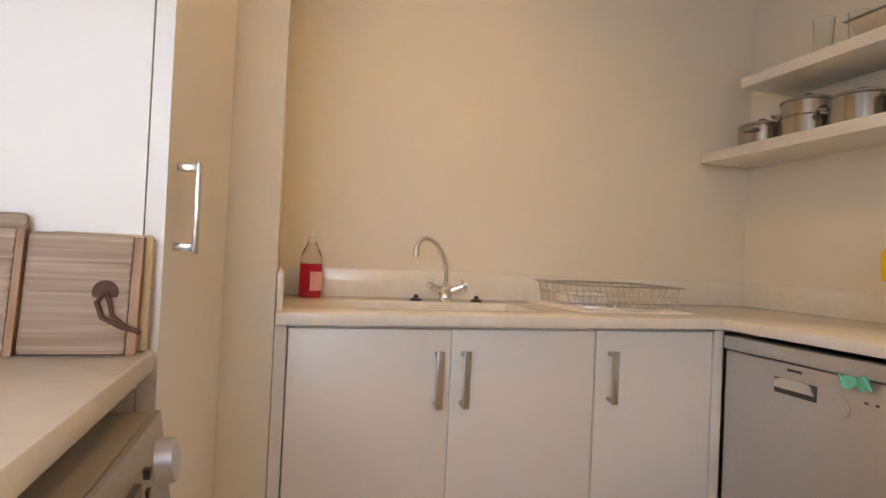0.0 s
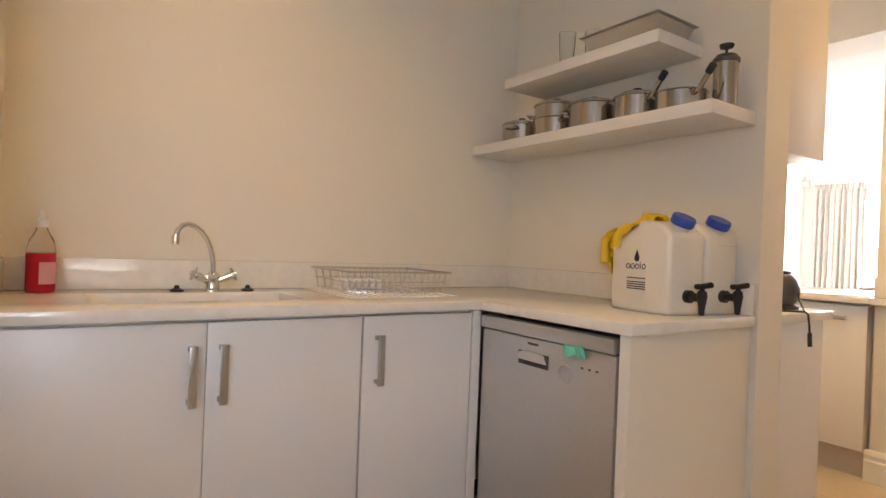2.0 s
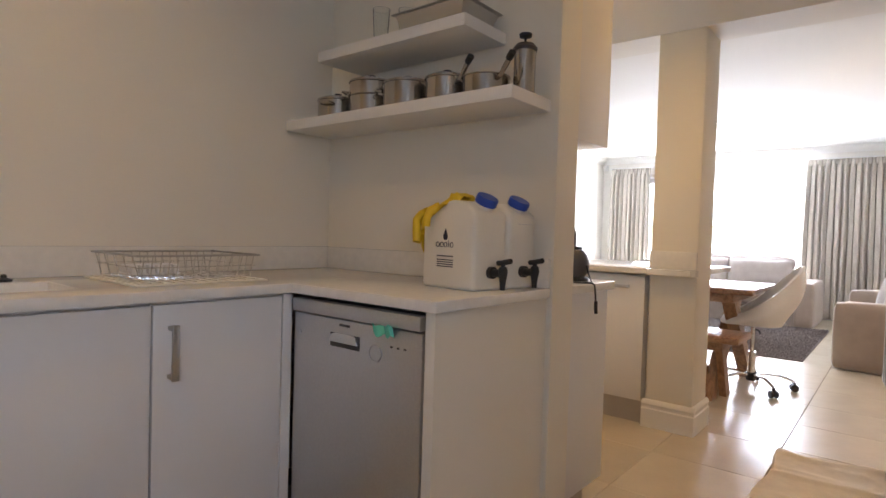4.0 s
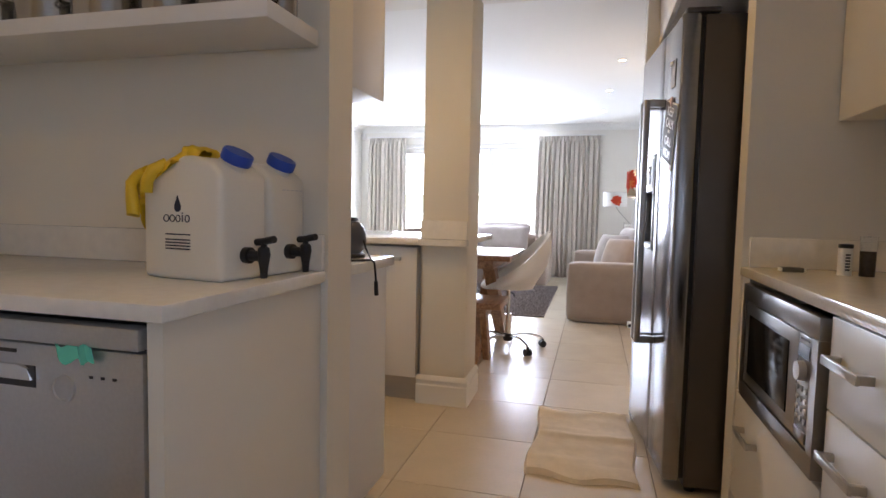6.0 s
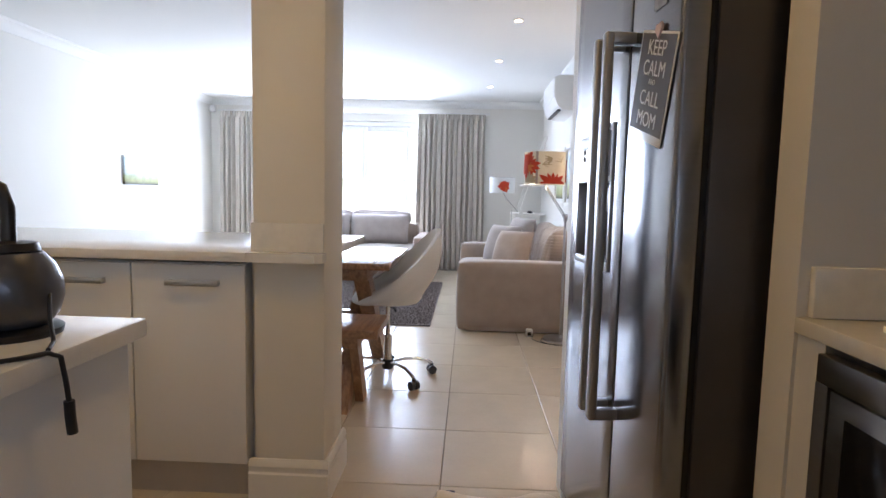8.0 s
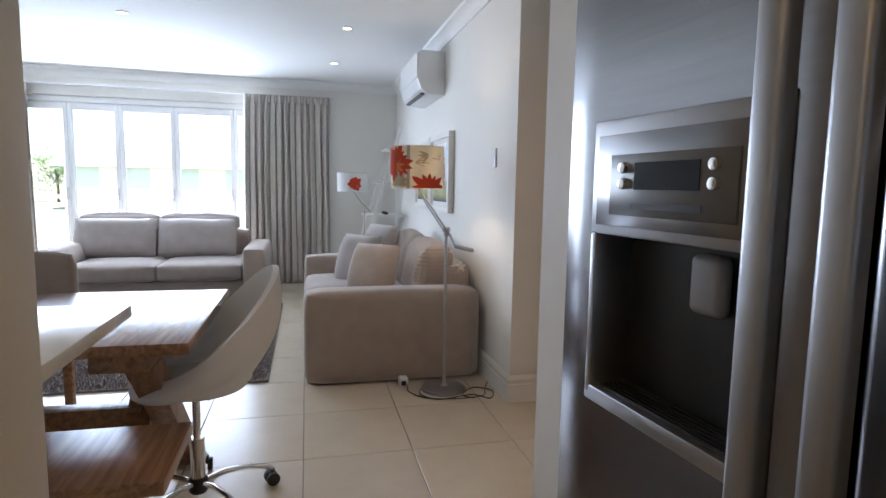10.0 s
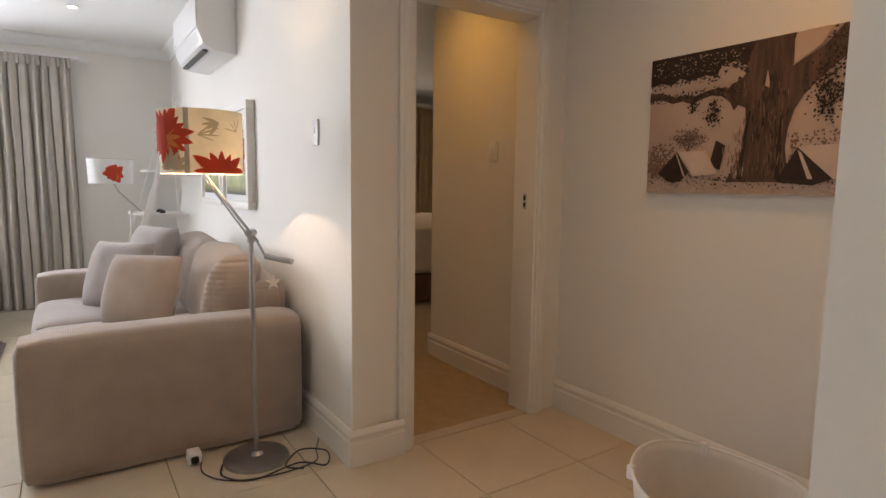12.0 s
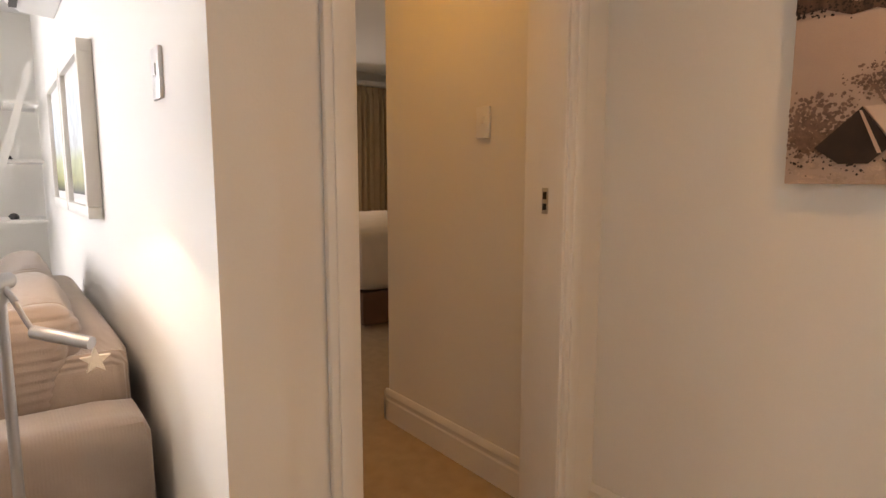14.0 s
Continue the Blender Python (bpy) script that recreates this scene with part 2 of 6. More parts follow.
def finish(bm, material, name):
    bmesh.ops.recalc_face_normals(bm, faces=bm.faces)
    me = bpy.data.meshes.new(name)
    for f in bm.faces:
        f.smooth = True
    bm.to_mesh(me)
    bm.free()
    me.set_sharp_from_angle(angle=radians(38))
    me.materials.append(material)
    return me


def part(name, bm, material, parent, label=""):
    origin = ORG[parent]
    bm.transform(origin.inverted())
    ob = new(name, finish(bm, material, name))
    ob.parent = parent
    ORG[ob] = origin
    if label:
        ob["label"] = label
    return ob


def thing(name, at, label, category, group="", rz=0):
    ob = new(name)
    ob.empty_display_size = 0.1
    ob.matrix_basis = pose(*at, 0, 0, rz)
    ORG[ob] = pose(*at)
    return tagged(ob, label, category, group)


def solo(name, bm, material, label, category, group="", kind=""):
    """A thing of one mesh."""
    ob = new(name, finish(bm, material, name))
    ORG[ob] = Matrix()
    return tagged(ob, label, category, group, kind)


def struct(name, bm, material, label, category=""):
    return solo(name, bm, material, label, category or name.split("_")[0], kind="structure")


# ---- structure ----
CEIL = 2.50
WALL_LABEL = "cream painted plaster wall, slightly uneven"
struct("floor", B(-1.3, 10.45, -1.9, 4.6, -0.12, -0.006), M_GROUT, "floor bed with grout lines between cream tiles", "floor")
struct("floor_carpet", B(6.0, 11.3, -5.2, -0.66, -0.05, 0.004), M_CARPET, "tan cut-pile bedroom carpet", "carpet")
struct("ceiling", B(-1.4, 11.4, -5.3, 4.7, CEIL, CEIL + 0.12), M_CEIL, "white painted flat ceiling", "ceiling")
struct("wall_sink", B(0.0, 2.30, 2.26, 2.40, 0, CEIL), M_WALL_WARMED, WALL_LABEL)
struct("wall_nook", B(-0.02, 0.205, 1.72, 2.26, 0, CEIL), M_WALL_WARMED, WALL_LABEL)
struct("wall_shelf", B(2.15, 2.30, 1.08, 2.26, 0, CEIL), M_WALL_WARMED, WALL_LABEL)
struct("wall_kettle", B(2.30, 4.04, 2.95, 3.09, 0, CEIL), M_WALL_WARMED, WALL_LABEL)
struct("wall_shelf_back", B(2.16, 2.30, 2.40, 2.95, 0, CEIL), M_WALL_WARMED, WALL_LABEL)
bm = B(0.12, 3.905, -0.90, -0.76, 0, CEIL)
box(bm, -1.3, -1.02, -0.90, -0.76, 0, CEIL)
box(bm, -1.02, 0.12, -0.90, -0.76, 0, 1.0)
box(bm, -1.02, 0.12, -0.90, -0.76, 2.1, CEIL)
struct("wall_kitchen_right", bm, M_WALL, WALL_LABEL)
struct("wall_fridge_side", B(2.885, 2.99, -0.76, -0.115, 0, CEIL), M_WALL, WALL_LABEL)
struct("wall_post", B(3.79, 3.905, -0.76, 0.16, 0, CEIL), M_WALL, WALL_LABEL)
struct("pillar", B(3.705, 3.985, 1.03, 1.285, 0, 2.24, bev=0.006), M_WALL_WARMED, "cream painted pillar between kitchen and dining area", "pillar")
struct("header_beam", B(3.702, 3.99, 0.16, 2.95, 2.24, CEIL), M_WALL, "painted beam over the openings", "beam")
struct("wall_bar", B(3.76, 3.985, 1.285, 2.95, 0, 0.875), M_WALL_WARMED, WALL_LABEL)
struct("wall_hall_end", B(2.9, 3.04, -1.755, -0.90, 0, CEIL), M_WALL, WALL_LABEL)
struct("wall_art", B(2.9, 6.09, -1.89, -1.755, 0, CEIL), M_WALL, WALL_LABEL)
struct("wall_living_right", B(5.92, 10.45, -0.67, -0.545, 0, CEIL), M_WALL, WALL_LABEL)
bm = B(5.95, 6.09, -0.85, -0.67, 0, CEIL)
box(bm, 5.95, 6.09, -1.755, -1.60, 0, CEIL)
box(bm, 5.95, 6.09, -1.60, -0.85, 2.04, CEIL)
struct("wall_door", bm, M_WALL, WALL_LABEL)
struct("wall_living_left", B(4.04, 10.45, 4.45, 4.59, 0, CEIL), M_WALL, WALL_LABEL)
struct("wall_dining_left", B(4.04, 4.18, 2.95, 4.45, 0, CEIL), M_WALL, WALL_LABEL)
bm = B(10.3, 10.45, -0.545, 1.05, 0, CEIL)
box(bm, 10.3, 10.45, 3.85, 4.45, 0, CEIL)
box(bm, 10.3, 10.45, 1.05, 3.85, 2.2, CEIL)
struct("wall_window", bm, M_WALL, WALL_LABEL)
struct("wall_corridor", B(6.09, 7.1, -1.82, -1.68, 0, CEIL), M_WALL, WALL_LABEL)
struct("wall_bedroom_back", B(6.95, 7.1, -5.2, -1.82, 0, CEIL), M_WALL, WALL_LABEL)
struct("wall_bedroom_end", B(7.1, 11.3, -5.34, -5.2, 0, CEIL), M_WALL, WALL_LABEL)
struct("wall_bedroom_window", B(11.2, 11.34, -5.2, -0.67, 0, CEIL), M_WALL, WALL_LABEL)
struct("wall_scullery_left", B(-1.3, -1.16, -0.76, 1.9, 0, CEIL), M_WALL, WALL_LABEL)
struct("wall_behind", B(-1.3, -1.29, -0.76, 2.4, 0, CEIL), M_WALL, WALL_LABEL)

# ---- lamps of the place ----


def downlight(x, y, power, colour=WARM, spot=155, z=CEIL):
    t = thing("downlight", (x, y, z), "small round white recessed ceiling spotlight, switched on", "downlight", "recessed ceiling spotlights")
    part("bezel", L([(0.030, -0.001), (0.044, -0.001), (0.044, -0.007), (0.034, -0.010), (0.030, -0.004)], x, y, z, 24), M_WHITEP, t)
    part("bulb", L([(0.0001, -0.006), (0.029, -0.006), (0.029, -0.001)], x, y, z, 20), M_LAMPON, t, "glowing warm bulb face")
    if power:
        lamp("spot", "SPOT", power, look((x, y, z - 0.02), (x, y, 0)), colour, 0.03, spot=spot)


for p in ((0.80, 1.45, 1.75), (1.75, 0.45, 0.15), (0.55, 0.1, 0.4), (2.75, 1.9, 3.1), (2.92, 0.60, 3.2)):
    downlight(p[0], p[1], p[2])
for p in ((4.65, -1.10, 4.4), (6.62, -1.25, 2.8)):
    downlight(p[0], p[1], p[2], (1.0, 0.50, 0.075))
for p in ((6.36, 0.18), (7.70, 0.26), (9.07, 0.30), (7.77, 1.92), (6.36, 1.92)):
    downlight(p[0], p[1], 0.6, (1.0, 0.85, 0.66))
# unseen spotlight, added to light the bedroom beyond the door
downlight(9.6, -2.7, 2)


# ---- trim ----
def skirt(name, x0, y0, x1, y1, nx, ny, h=0.158):
    """Moulded skirting along a wall, with the outline's depth along (nx, ny)."""
    prof = [(0, 0), (0.018, 0), (0.018, h * 0.66), (0.013, h * 0.70), (0.013, h * 0.80), (0.017, h * 0.84), (0.014, h * 0.93), (0.006, h), (0, h)]
    bm = bmesh.new()
    a = [bm.verts.new((x0 + nx * d, y0 + ny * d, z)) for d, z in prof]
    b = [bm.verts.new((x1 + nx * d, y1 + ny * d, z)) for d, z in prof]
    for k in range(len(prof) - 1):
        bm.faces.new((a[k], a[k + 1], b[k + 1], b[k]))
    bm.faces.new(a), bm.faces.new(b[::-1])
    struct(name, bm, M_TRIM, "moulded white painted skirting board", "baseboard")


skirt("baseboard_art", 3.04, -1.755, 5.95, -1.755, 0, 1)
skirt("baseboard_living_right", 5.92, -0.545, 10.3, -0.545, 0, 1)
skirt("baseboard_corner", 5.92, -0.527, 5.92, -0.79, -1, 0)
skirt("baseboard_pillar", 3.705, 1.013, 3.705, 1.303, -1, 0)
skirt("baseboard_pillar_side", 3.705, 1.03, 4.003, 1.03, 0, -1)
skirt("baseboard_window", 10.3, -0.545, 10.3, 1.05, -1, 0)
skirt("baseboard_living_left", 4.18, 4.45, 10.3, 4.45, 0, -1)
skirt("baseboard_corridor", 6.09, -1.68, 7.118, -1.68, 0, 1)
skirt("baseboard_corridor_end", 7.1, -1.662, 7.1, -2.6, 1, 0)
skirt("baseboard_nib", 2.132, 1.08, 2.30, 1.08, 0, -1, 0.12)


def cornice(name, x0, y0, x1, y1, nx, ny):
    prof = [(0, 0.095), (0.012, 0.095), (0.016, 0.080), (0.030, 0.050), (0.055, 0.026), (0.082, 0.018), (0.090, 0.0), (0, 0)]
    bm = bmesh.new()
    a = [bm.verts.new((x0 + nx * d, y0 + ny * d, CEIL - z)) for d, z in prof]
    b = [bm.verts.new((x1 + nx * d, y1 + ny * d, CEIL - z)) for d, z in prof]
    for k in range(len(prof) - 1):
        bm.faces.new((a[k], a[k + 1], b[k + 1], b[k]))
    bm.faces.new(a), bm.faces.new(b[::-1])
    struct(name, bm, M_CEIL, "white plaster cove cornice", "cornice")


cornice("trim_cornice_right", 5.92, -0.545, 10.3, -0.545, 0, 1)
cornice("trim_cornice_window", 10.3, -0.545, 10.3, 4.45, -1, 0)
cornice("trim_cornice_left", 4.18, 4.45, 10.3, 4.45, 0, -1)

# door frame to the bedroom
door = thing("door_1", (5.95, -1.22, 0), "white painted door frame with moulded architrave, door standing open", "door frame")
door["kind"] = "structure"
JY0, JY1, JZ = -1.58, -0.835, 2.04
part("jamb", B(5.94, 6.10, JY1 - 0.025, JY1 - 0.002, 0, JZ - 0.02, bev=0.003), M_TRIM, door)
part("jamb", B(5.94, 6.10, JY0 + 0.002, JY0 + 0.025, 0, JZ - 0.02, bev=0.003), M_TRIM, door)
part("head", B(5.94, 6.10, JY0 + 0.002, JY1 - 0.002, JZ - 0.025, JZ - 0.002, bev=0.003), M_TRIM, door)
for y0, y1 in ((JY1 - 0.012, JY1 + 0.058), (JY0 - 0.058, JY0 + 0.012)):
    bm = B(5.928, 5.949, y0, y1, 0, JZ + 0.058, bev=0.006)
    box(bm, 5.921, 5.93, y0 + 0.012, y1 - 0.018, 0, JZ + 0.05, bev=0.004)
    part("architrave", bm, M_TRIM, door)
bm = B(5.928, 5.949, JY0 + 0.013, JY1 - 0.013, JZ - 0.012, JZ + 0.058, bev=0.006)
box(bm, 5.921, 5.93, JY0 + 0.013, JY1 - 0.013, JZ + 0.004, JZ + 0.046, bev=0.004)
part("architrave", bm, M_TRIM, door)
part("strike_plate", B(6.0, 6.024, JY0 + 0.025, JY0 + 0.028, 1.075, 1.155, bev=0.001), M_NICKEL, door, "worn brass strike plate")
part("latch_hole", B(6.005, 6.019, JY0 + 0.027, JY0 + 0.0295, 1.12, 1.143), M_DARK, door)
part("latch_hole", B(6.005, 6.019, JY0 + 0.027, JY0 + 0.0295, 1.087, 1.107), M_DARK, door)
struct("trim_threshold", B(5.95, 6.02, JY0 + 0.026, JY1 - 0.026, -0.004, 0.007, bev=0.002), M_PLINTH, "thin floor strip between tile and carpet", "threshold")


def rocker(name, x, y, z, ny, tall=0.115, wide=0.072):
    t = thing(name, (x, y, z), "white plastic rocker light switch plate on the wall", "light switch", "light switches")
    part("plate", B(x - wide / 2, x + wide / 2, y, y + 0.010 * ny, z - tall / 2, z + tall / 2, bev=0.003), M_WHITEP, t)
    part("rocker", B(x - 0.012, x + 0.012, y + 0.009 * ny, y + 0.014 * ny, z - 0.005, z + 0.022, bev=0.002), M_WHITEP, t)


rocker("light_switch", 6.29, -0.545, 1.42, 1)
rocker("light_switch", 6.43, -1.68, 1.39, 1)


# ---- kitchen cabinets ----
def bar_handle(parent, p0, p1, out, name="handle", r=0.0075):
    """A square bar handle on two feet, from p0 to p1, standing out along out."""
    p0, p1, out = Vector(p0), Vector(p1), Vector(out)
    bm = bmesh.new()
    d = (p1 - p0).normalized()
    lo = [min(a, b) for a, b in zip(p0 + out, p1 + out)]
    hi = [max(a, b) for a, b in zip(p0 + out, p1 + out)]
    side = d.cross(out).normalized()
    e = [abs(d[i]) * 0.004 + abs(side[i]) * 0.010 + abs(out.normalized()[i]) * 0.004 for i in range(3)]
    box(bm, lo[0] - e[0], hi[0] + e[0], lo[1] - e[1], hi[1] + e[1], lo[2] - e[2], hi[2] + e[2], bev=0.002)
    for p in (p0 + d * 0.006, p1 - d * 0.006):
        q = p + out * 0.95
        lo2 = [min(a, b) - abs(side[i]) * 0.009 - abs(d[i]) * 0.006 for i, (a, b) in enumerate(zip(p, q))]
        hi2 = [max(a, b) + abs(side[i]) * 0.009 + abs(d[i]) * 0.006 for i, (a, b) in enumerate(zip(p, q))]
        box(bm, lo2[0], hi2[0], lo2[1], hi2[1], lo2[2], hi2[2], bev=0.0015)
    return part(name, bm, M_NICKEL, parent, "satin nickel bar handle")


def sink_unit(x0, x1, doors, hx):
    t = thing("base_cabinet", ((x0 + x1) / 2, 2.0, 0), "white flat-fronted kitchen base cabinet with bar handles under the sink worktop", "cabinet", "kitchen base cabinets")
    part("body", B(x0 + 0.002, x1 - 0.002, 1.732, 2.24, 0.10, 0.864), M_CAB, t)
    part("plinth", B(x0 + 0.002, x1 - 0.002, 1.78, 1.80, 0, 0.098), M_PLINTH, t)
    for (a, b), h in zip(doors, hx):
        d = part("door", B(a + 0.0009, b - 0.0009, 1.712, 1.730, 0.105, 0.858, bev=0.002), M_CAB, t)
        bar_handle(d, (h, 1.712, 0.655), (h, 1.712, 0.80), (0, -0.03, 0))


sink_unit(0.238, 1.108, [(0.240, 0.668), (0.668, 1.106)], [0.632, 0.706])
sink_unit(1.108, 1.535, [(1.110, 1.516)], [1.158])
struct("trim_filler", B(0.207, 0.237, 1.722, 1.76, 0.10, 0.864), M_CAB, "white filler strip beside the cabinet", "trim")
struct("trim_filler_corner", B(1.518, 1.552, 1.708, 1.745, 0.02, 0.864), M_CAB, "white corner filler strip", "trim")

top = thing("worktop", (1.2, 1.9, 0.87), "cream quartz L-shaped worktop with upstand and undermount sink cut-out", "worktop")
part("slab", slab([0.207, 0.42, 0.98, 1.538, 2.148], [1.085, 1.690, 1.84, 2.10, 2.258], [(0, 0), (1, 0), (2, 0), (1, 2)], 0.868, 0.90), M_TOP, top)
part("upstand", B(0.208, 2.148, 2.238, 2.258, 0.9, 0.998, bev=0.003), M_TOP, top)
part("upstand", B(2.128, 2.148, 1.087, 2.237, 0.9, 0.998, bev=0.003), M_TOP, top)
part("upstand", B(0.207, 0.224, 1.700, 2.237, 0.9, 0.998, bev=0.003), M_TOP, top)
sink = thing("sink", (0.7, 1.97, 0.70), "white ceramic undermount kitchen sink", "sink")
bm = B(0.405, 0.42, 1.825, 2.115, 0.70, 0.867)
box(bm, 0.98, 0.995, 1.825, 2.115, 0.70, 0.867)
box(bm, 0.42, 0.98, 1.825, 1.84, 0.70, 0.867)
box(bm, 0.42, 0.98, 2.10, 2.115, 0.70, 0.867)
box(bm, 0.405, 0.995, 1.825, 2.115, 0.688, 0.70)
part("basin", bm, M_WHITEP, sink)
part("drain", L([(0.0001, 0.004), (0.03, 0.004), (0.035, 0.0005)], 0.7, 1.97, 0.70, 20), M_CHROME, sink)

tap = thing("mixer_tap", (0.775, 2.16, 0.9), "chrome swan-neck kitchen mixer tap with cross handles", "tap")
part("body", L([(0.030, 0), (0.030, 0.006), (0.024, 0.012), (0.021, 0.04), (0.024, 0.052), (0.012, 0.064), (0.0001, 0.066)], 0.775, 2.16, 0.9), M_CHROME, tap)
d = Vector((-0.93, -0.37, 0))
base = Vector((0.775, 2.16, 0.955))
neck = [base + d * q + Vector((0, 0, h)) for q, h in ((0, 0), (0.0, 0.03), (0.004, 0.06), (0.013, 0.09), (0.027, 0.117), (0.047, 0.14), (0.07, 0.155), (0.093, 0.160), (0.113, 0.155), (0.127, 0.141), (0.134, 0.122))]
part("spout", T(neck, 0.0085, 12), M_CHROME, tap)
part("nozzle", T([neck[-1] + Vector((0, 0, 0.004)), neck[-1] - Vector((0, 0, 0.026))], 0.0115, 14), M_CHROME, tap)
for s in (-1, 1):
    bm = T([(0.775 + s * 0.018, 2.16, 0.935), (0.775 + s * 0.052, 2.15, 0.952)], 0.0125, 12)
    c = Vector((0.775 + s * 0.062, 2.147, 0.957))
    ax = Vector((s * 0.85, -0.25, 0.42)).normalized()
    u = ax.orthogonal().normalized()
    v = ax.cross(u)
    for a in (u + v, u - v):
        a = a.normalized()
        tube(bm, [c - a * 0.022, c + a * 0.022], 0.005, 8)
    tube(bm, [c - ax * 0.012, c + ax * 0.010], 0.009, 10)
    part("handle", bm, M_CHROME, tap)
for x in (0.665, 0.885):
    t = thing("sink_plug", (x, 2.145, 0.9), "small black rubber sink plug resting on the worktop", "sink plug", "sink plugs")
    part("plug", L([(0.020, 0), (0.022, 0.006), (0.008, 0.012), (0.007, 0.020), (0.0001, 0.022)], x, 2.145, 0.9, 18), M_DARK, t)

soap = thing("soap_bottle", (0.31, 2.17, 0.9), "clear dishwashing liquid bottle, half full of red liquid", "bottle")
part("liquid", L([(0.0001, 0.001), (0.034, 0.001), (0.0365, 0.009), (0.0365, 0.112), (0.0001, 0.112)], 0.31, 2.17, 0.9), M_RED, soap, "dark red liquid")
part("bottle", L([(0.033, 0), (0.036, 0.008), (0.036, 0.12), (0.030, 0.15), (0.016, 0.175), (0.013, 0.19), (0.0001, 0.19)], 0.31, 2.17, 0.9), M_GLASS, soap)
part("cap", L([(0.015, 0.186), (0.015, 0.205), (0.007, 0.212), (0.006, 0.232), (0.0001, 0.232)], 0.31, 2.17, 0.9), M_WHITEP, soap)
bm = bmesh.new()
grid(bm, 10, 4, lambda u, v: Vector((0.31 + 0.0380 * math.cos(radians(-95 + 95 * u)), 2.17 + 0.0380 * math.sin(radians(-95 + 95 * u)), 0.925 + 0.062 * v)))
part("label", bm, mat("soap_label", (0.75, 0.35, 0.36), 0.5), soap, "pale pink oval label")

# dish rack on its tray
tray = thing("drip_tray", (1.30, 1.99, 0.9), "cream ribbed plastic drip tray under the dish rack", "tray")
part("tray", B(1.10, 1.52, 1.80, 2.18, 0.9005, 0.906, bev=0.002), M_JUG, tray)
for k in range(12):
    part("rib", B(1.115 + 0.033 * k, 1.127 + 0.033 * k, 1.81, 2.17, 0.9055, 0.909), M_JUG, tray)
rack = thing("dish_rack", (1.31, 2.0, 0.91), "chrome wire dish rack", "dish rack")
RX0, RX1, RY0, RY1 = 1.115, 1.505, 1.83, 2.16
bm = T([(RX0, RY0, 0.985), (RX1, RY0, 0.985), (RX1 + 0.01, RY1, 0.985), (RX0, RY1, 0.985), (RX0, RY0, 0.985)], 0.0035, 6)
part("rim", bm, M_NICKEL, rack)
for k in range(15):
    x = RX0 + 0.02 + (RX1 - RX0 - 0.04) * k / 14
    part("wire", T([(x, RY0, 0.985), (x, RY0 + 0.02, 0.914), (x, RY1 - 0.02, 0.914), (x, RY1, 0.985)], 0.0015, 5), M_CHROME, rack)
for k in range(5):
    y = RY0 + 0.03 + (RY1 - RY0 - 0.06) * k / 4
    part("wire", T([(RX0, y, 0.985), (RX0 + 0.02, y, 0.914), (RX1 - 0.02, y, 0.914), (RX1, y, 0.985)], 0.0015, 5), M_CHROME, rack)
part("wire", T([(RX0 + 0.01, RY0 + 0.01, 0.95), (RX1 - 0.01, RY0 + 0.01, 0.95), (RX1 - 0.01, RY1 - 0.01, 0.95), (RX0 + 0.01, RY1 - 0.01, 0.95), (RX0 + 0.01, RY0 + 0.01, 0.95)], 0.0015, 5), M_CHROME, rack)
cup = thing("cutlery_holder", (1.24, 2.05, 0.916), "small white slotted plastic cutlery holder lying in the rack", "cutlery holder")
bm = bmesh.new()
for k in range(6):
    box(bm, 1.17 + 0.026 * k, 1.19 + 0.026 * k, 2.0, 2.09, 0.9165, 0.948, bev=0.004)
box(bm, 1.165, 1.325, 2.005, 2.085, 0.9165, 0.922)
part("holder", bm, M_WHITEP, cup)

# dishwasher
dw = thing("dishwasher", (1.85, 1.44, 0), "stainless steel dishwasher with a control panel and recessed handle", "dishwasher")
part("body", B(1.585, 2.12, 1.137, 1.700, 0.02, 0.845), M_FRSIDE, dw)
part("top_strip", B(1.545, 1.584, 1.143, 1.698, 0.812, 0.852, bev=0.003), M_STEELH, dw)
pan = part("door", B(1.556, 1.584, 1.143, 1.698, 0.115, 0.806, bev=0.004), M_STEELH, dw)
# the pocket's shade is a dark plate set on the door face
part("handle_pocket_shade", B(1.5535, 1.5565, 1.385, 1.515, 0.722, 0.764, bev=0.001), M_FRSIDE, pan, "dark plate for the shade in the handle pocket")
part("handle_lip", prism(bmesh.new(), [(1.388, 0.738), (1.512, 0.738), (1.505, 0.760), (1.482, 0.766), (1.418, 0.766), (1.395, 0.760)], "x", 1.546, 1.5537), M_CHROME, pan, "polished pull lip")
part("dial", L([(0.0001, -0.003), (0.0215, -0.003), (0.0225, -0.006), (0.0255, -0.006), (0.0265, 0)], 1.5565, 1.318, 0.728, 28, "x"), M_STEELH, pan)
part("button", L([(0.0001, -0.004), (0.008, -0.004), (0.008, 0)], 1.5565, 1.668, 0.745, 14, "x"), M_STEELH, pan)
part("badge", B(1.5545, 1.5565, 1.43, 1.475, 0.786, 0.793), M_FRSIDE, pan)
for k in range(3):
    part("button", B(1.5545, 1.5565, 1.200 + 0.026 * k, 1.208 + 0.026 * k, 0.752, 0.757), M_FRSIDE, pan)
cloth = thing("dish_cloth", (1.552, 1.30, 0.79), "small teal cloth tag caught in the dishwasher door", "cloth")
bm = bmesh.new()
grid(bm, 10, 5, lambda u, v: Vector((1.549 - 0.006 * math.sin(u * 9) - 0.012 * v, 1.248 + 0.075 * u - 0.02 * v, 0.812 - 0.026 * v + 0.006 * math.sin(u * 14))))
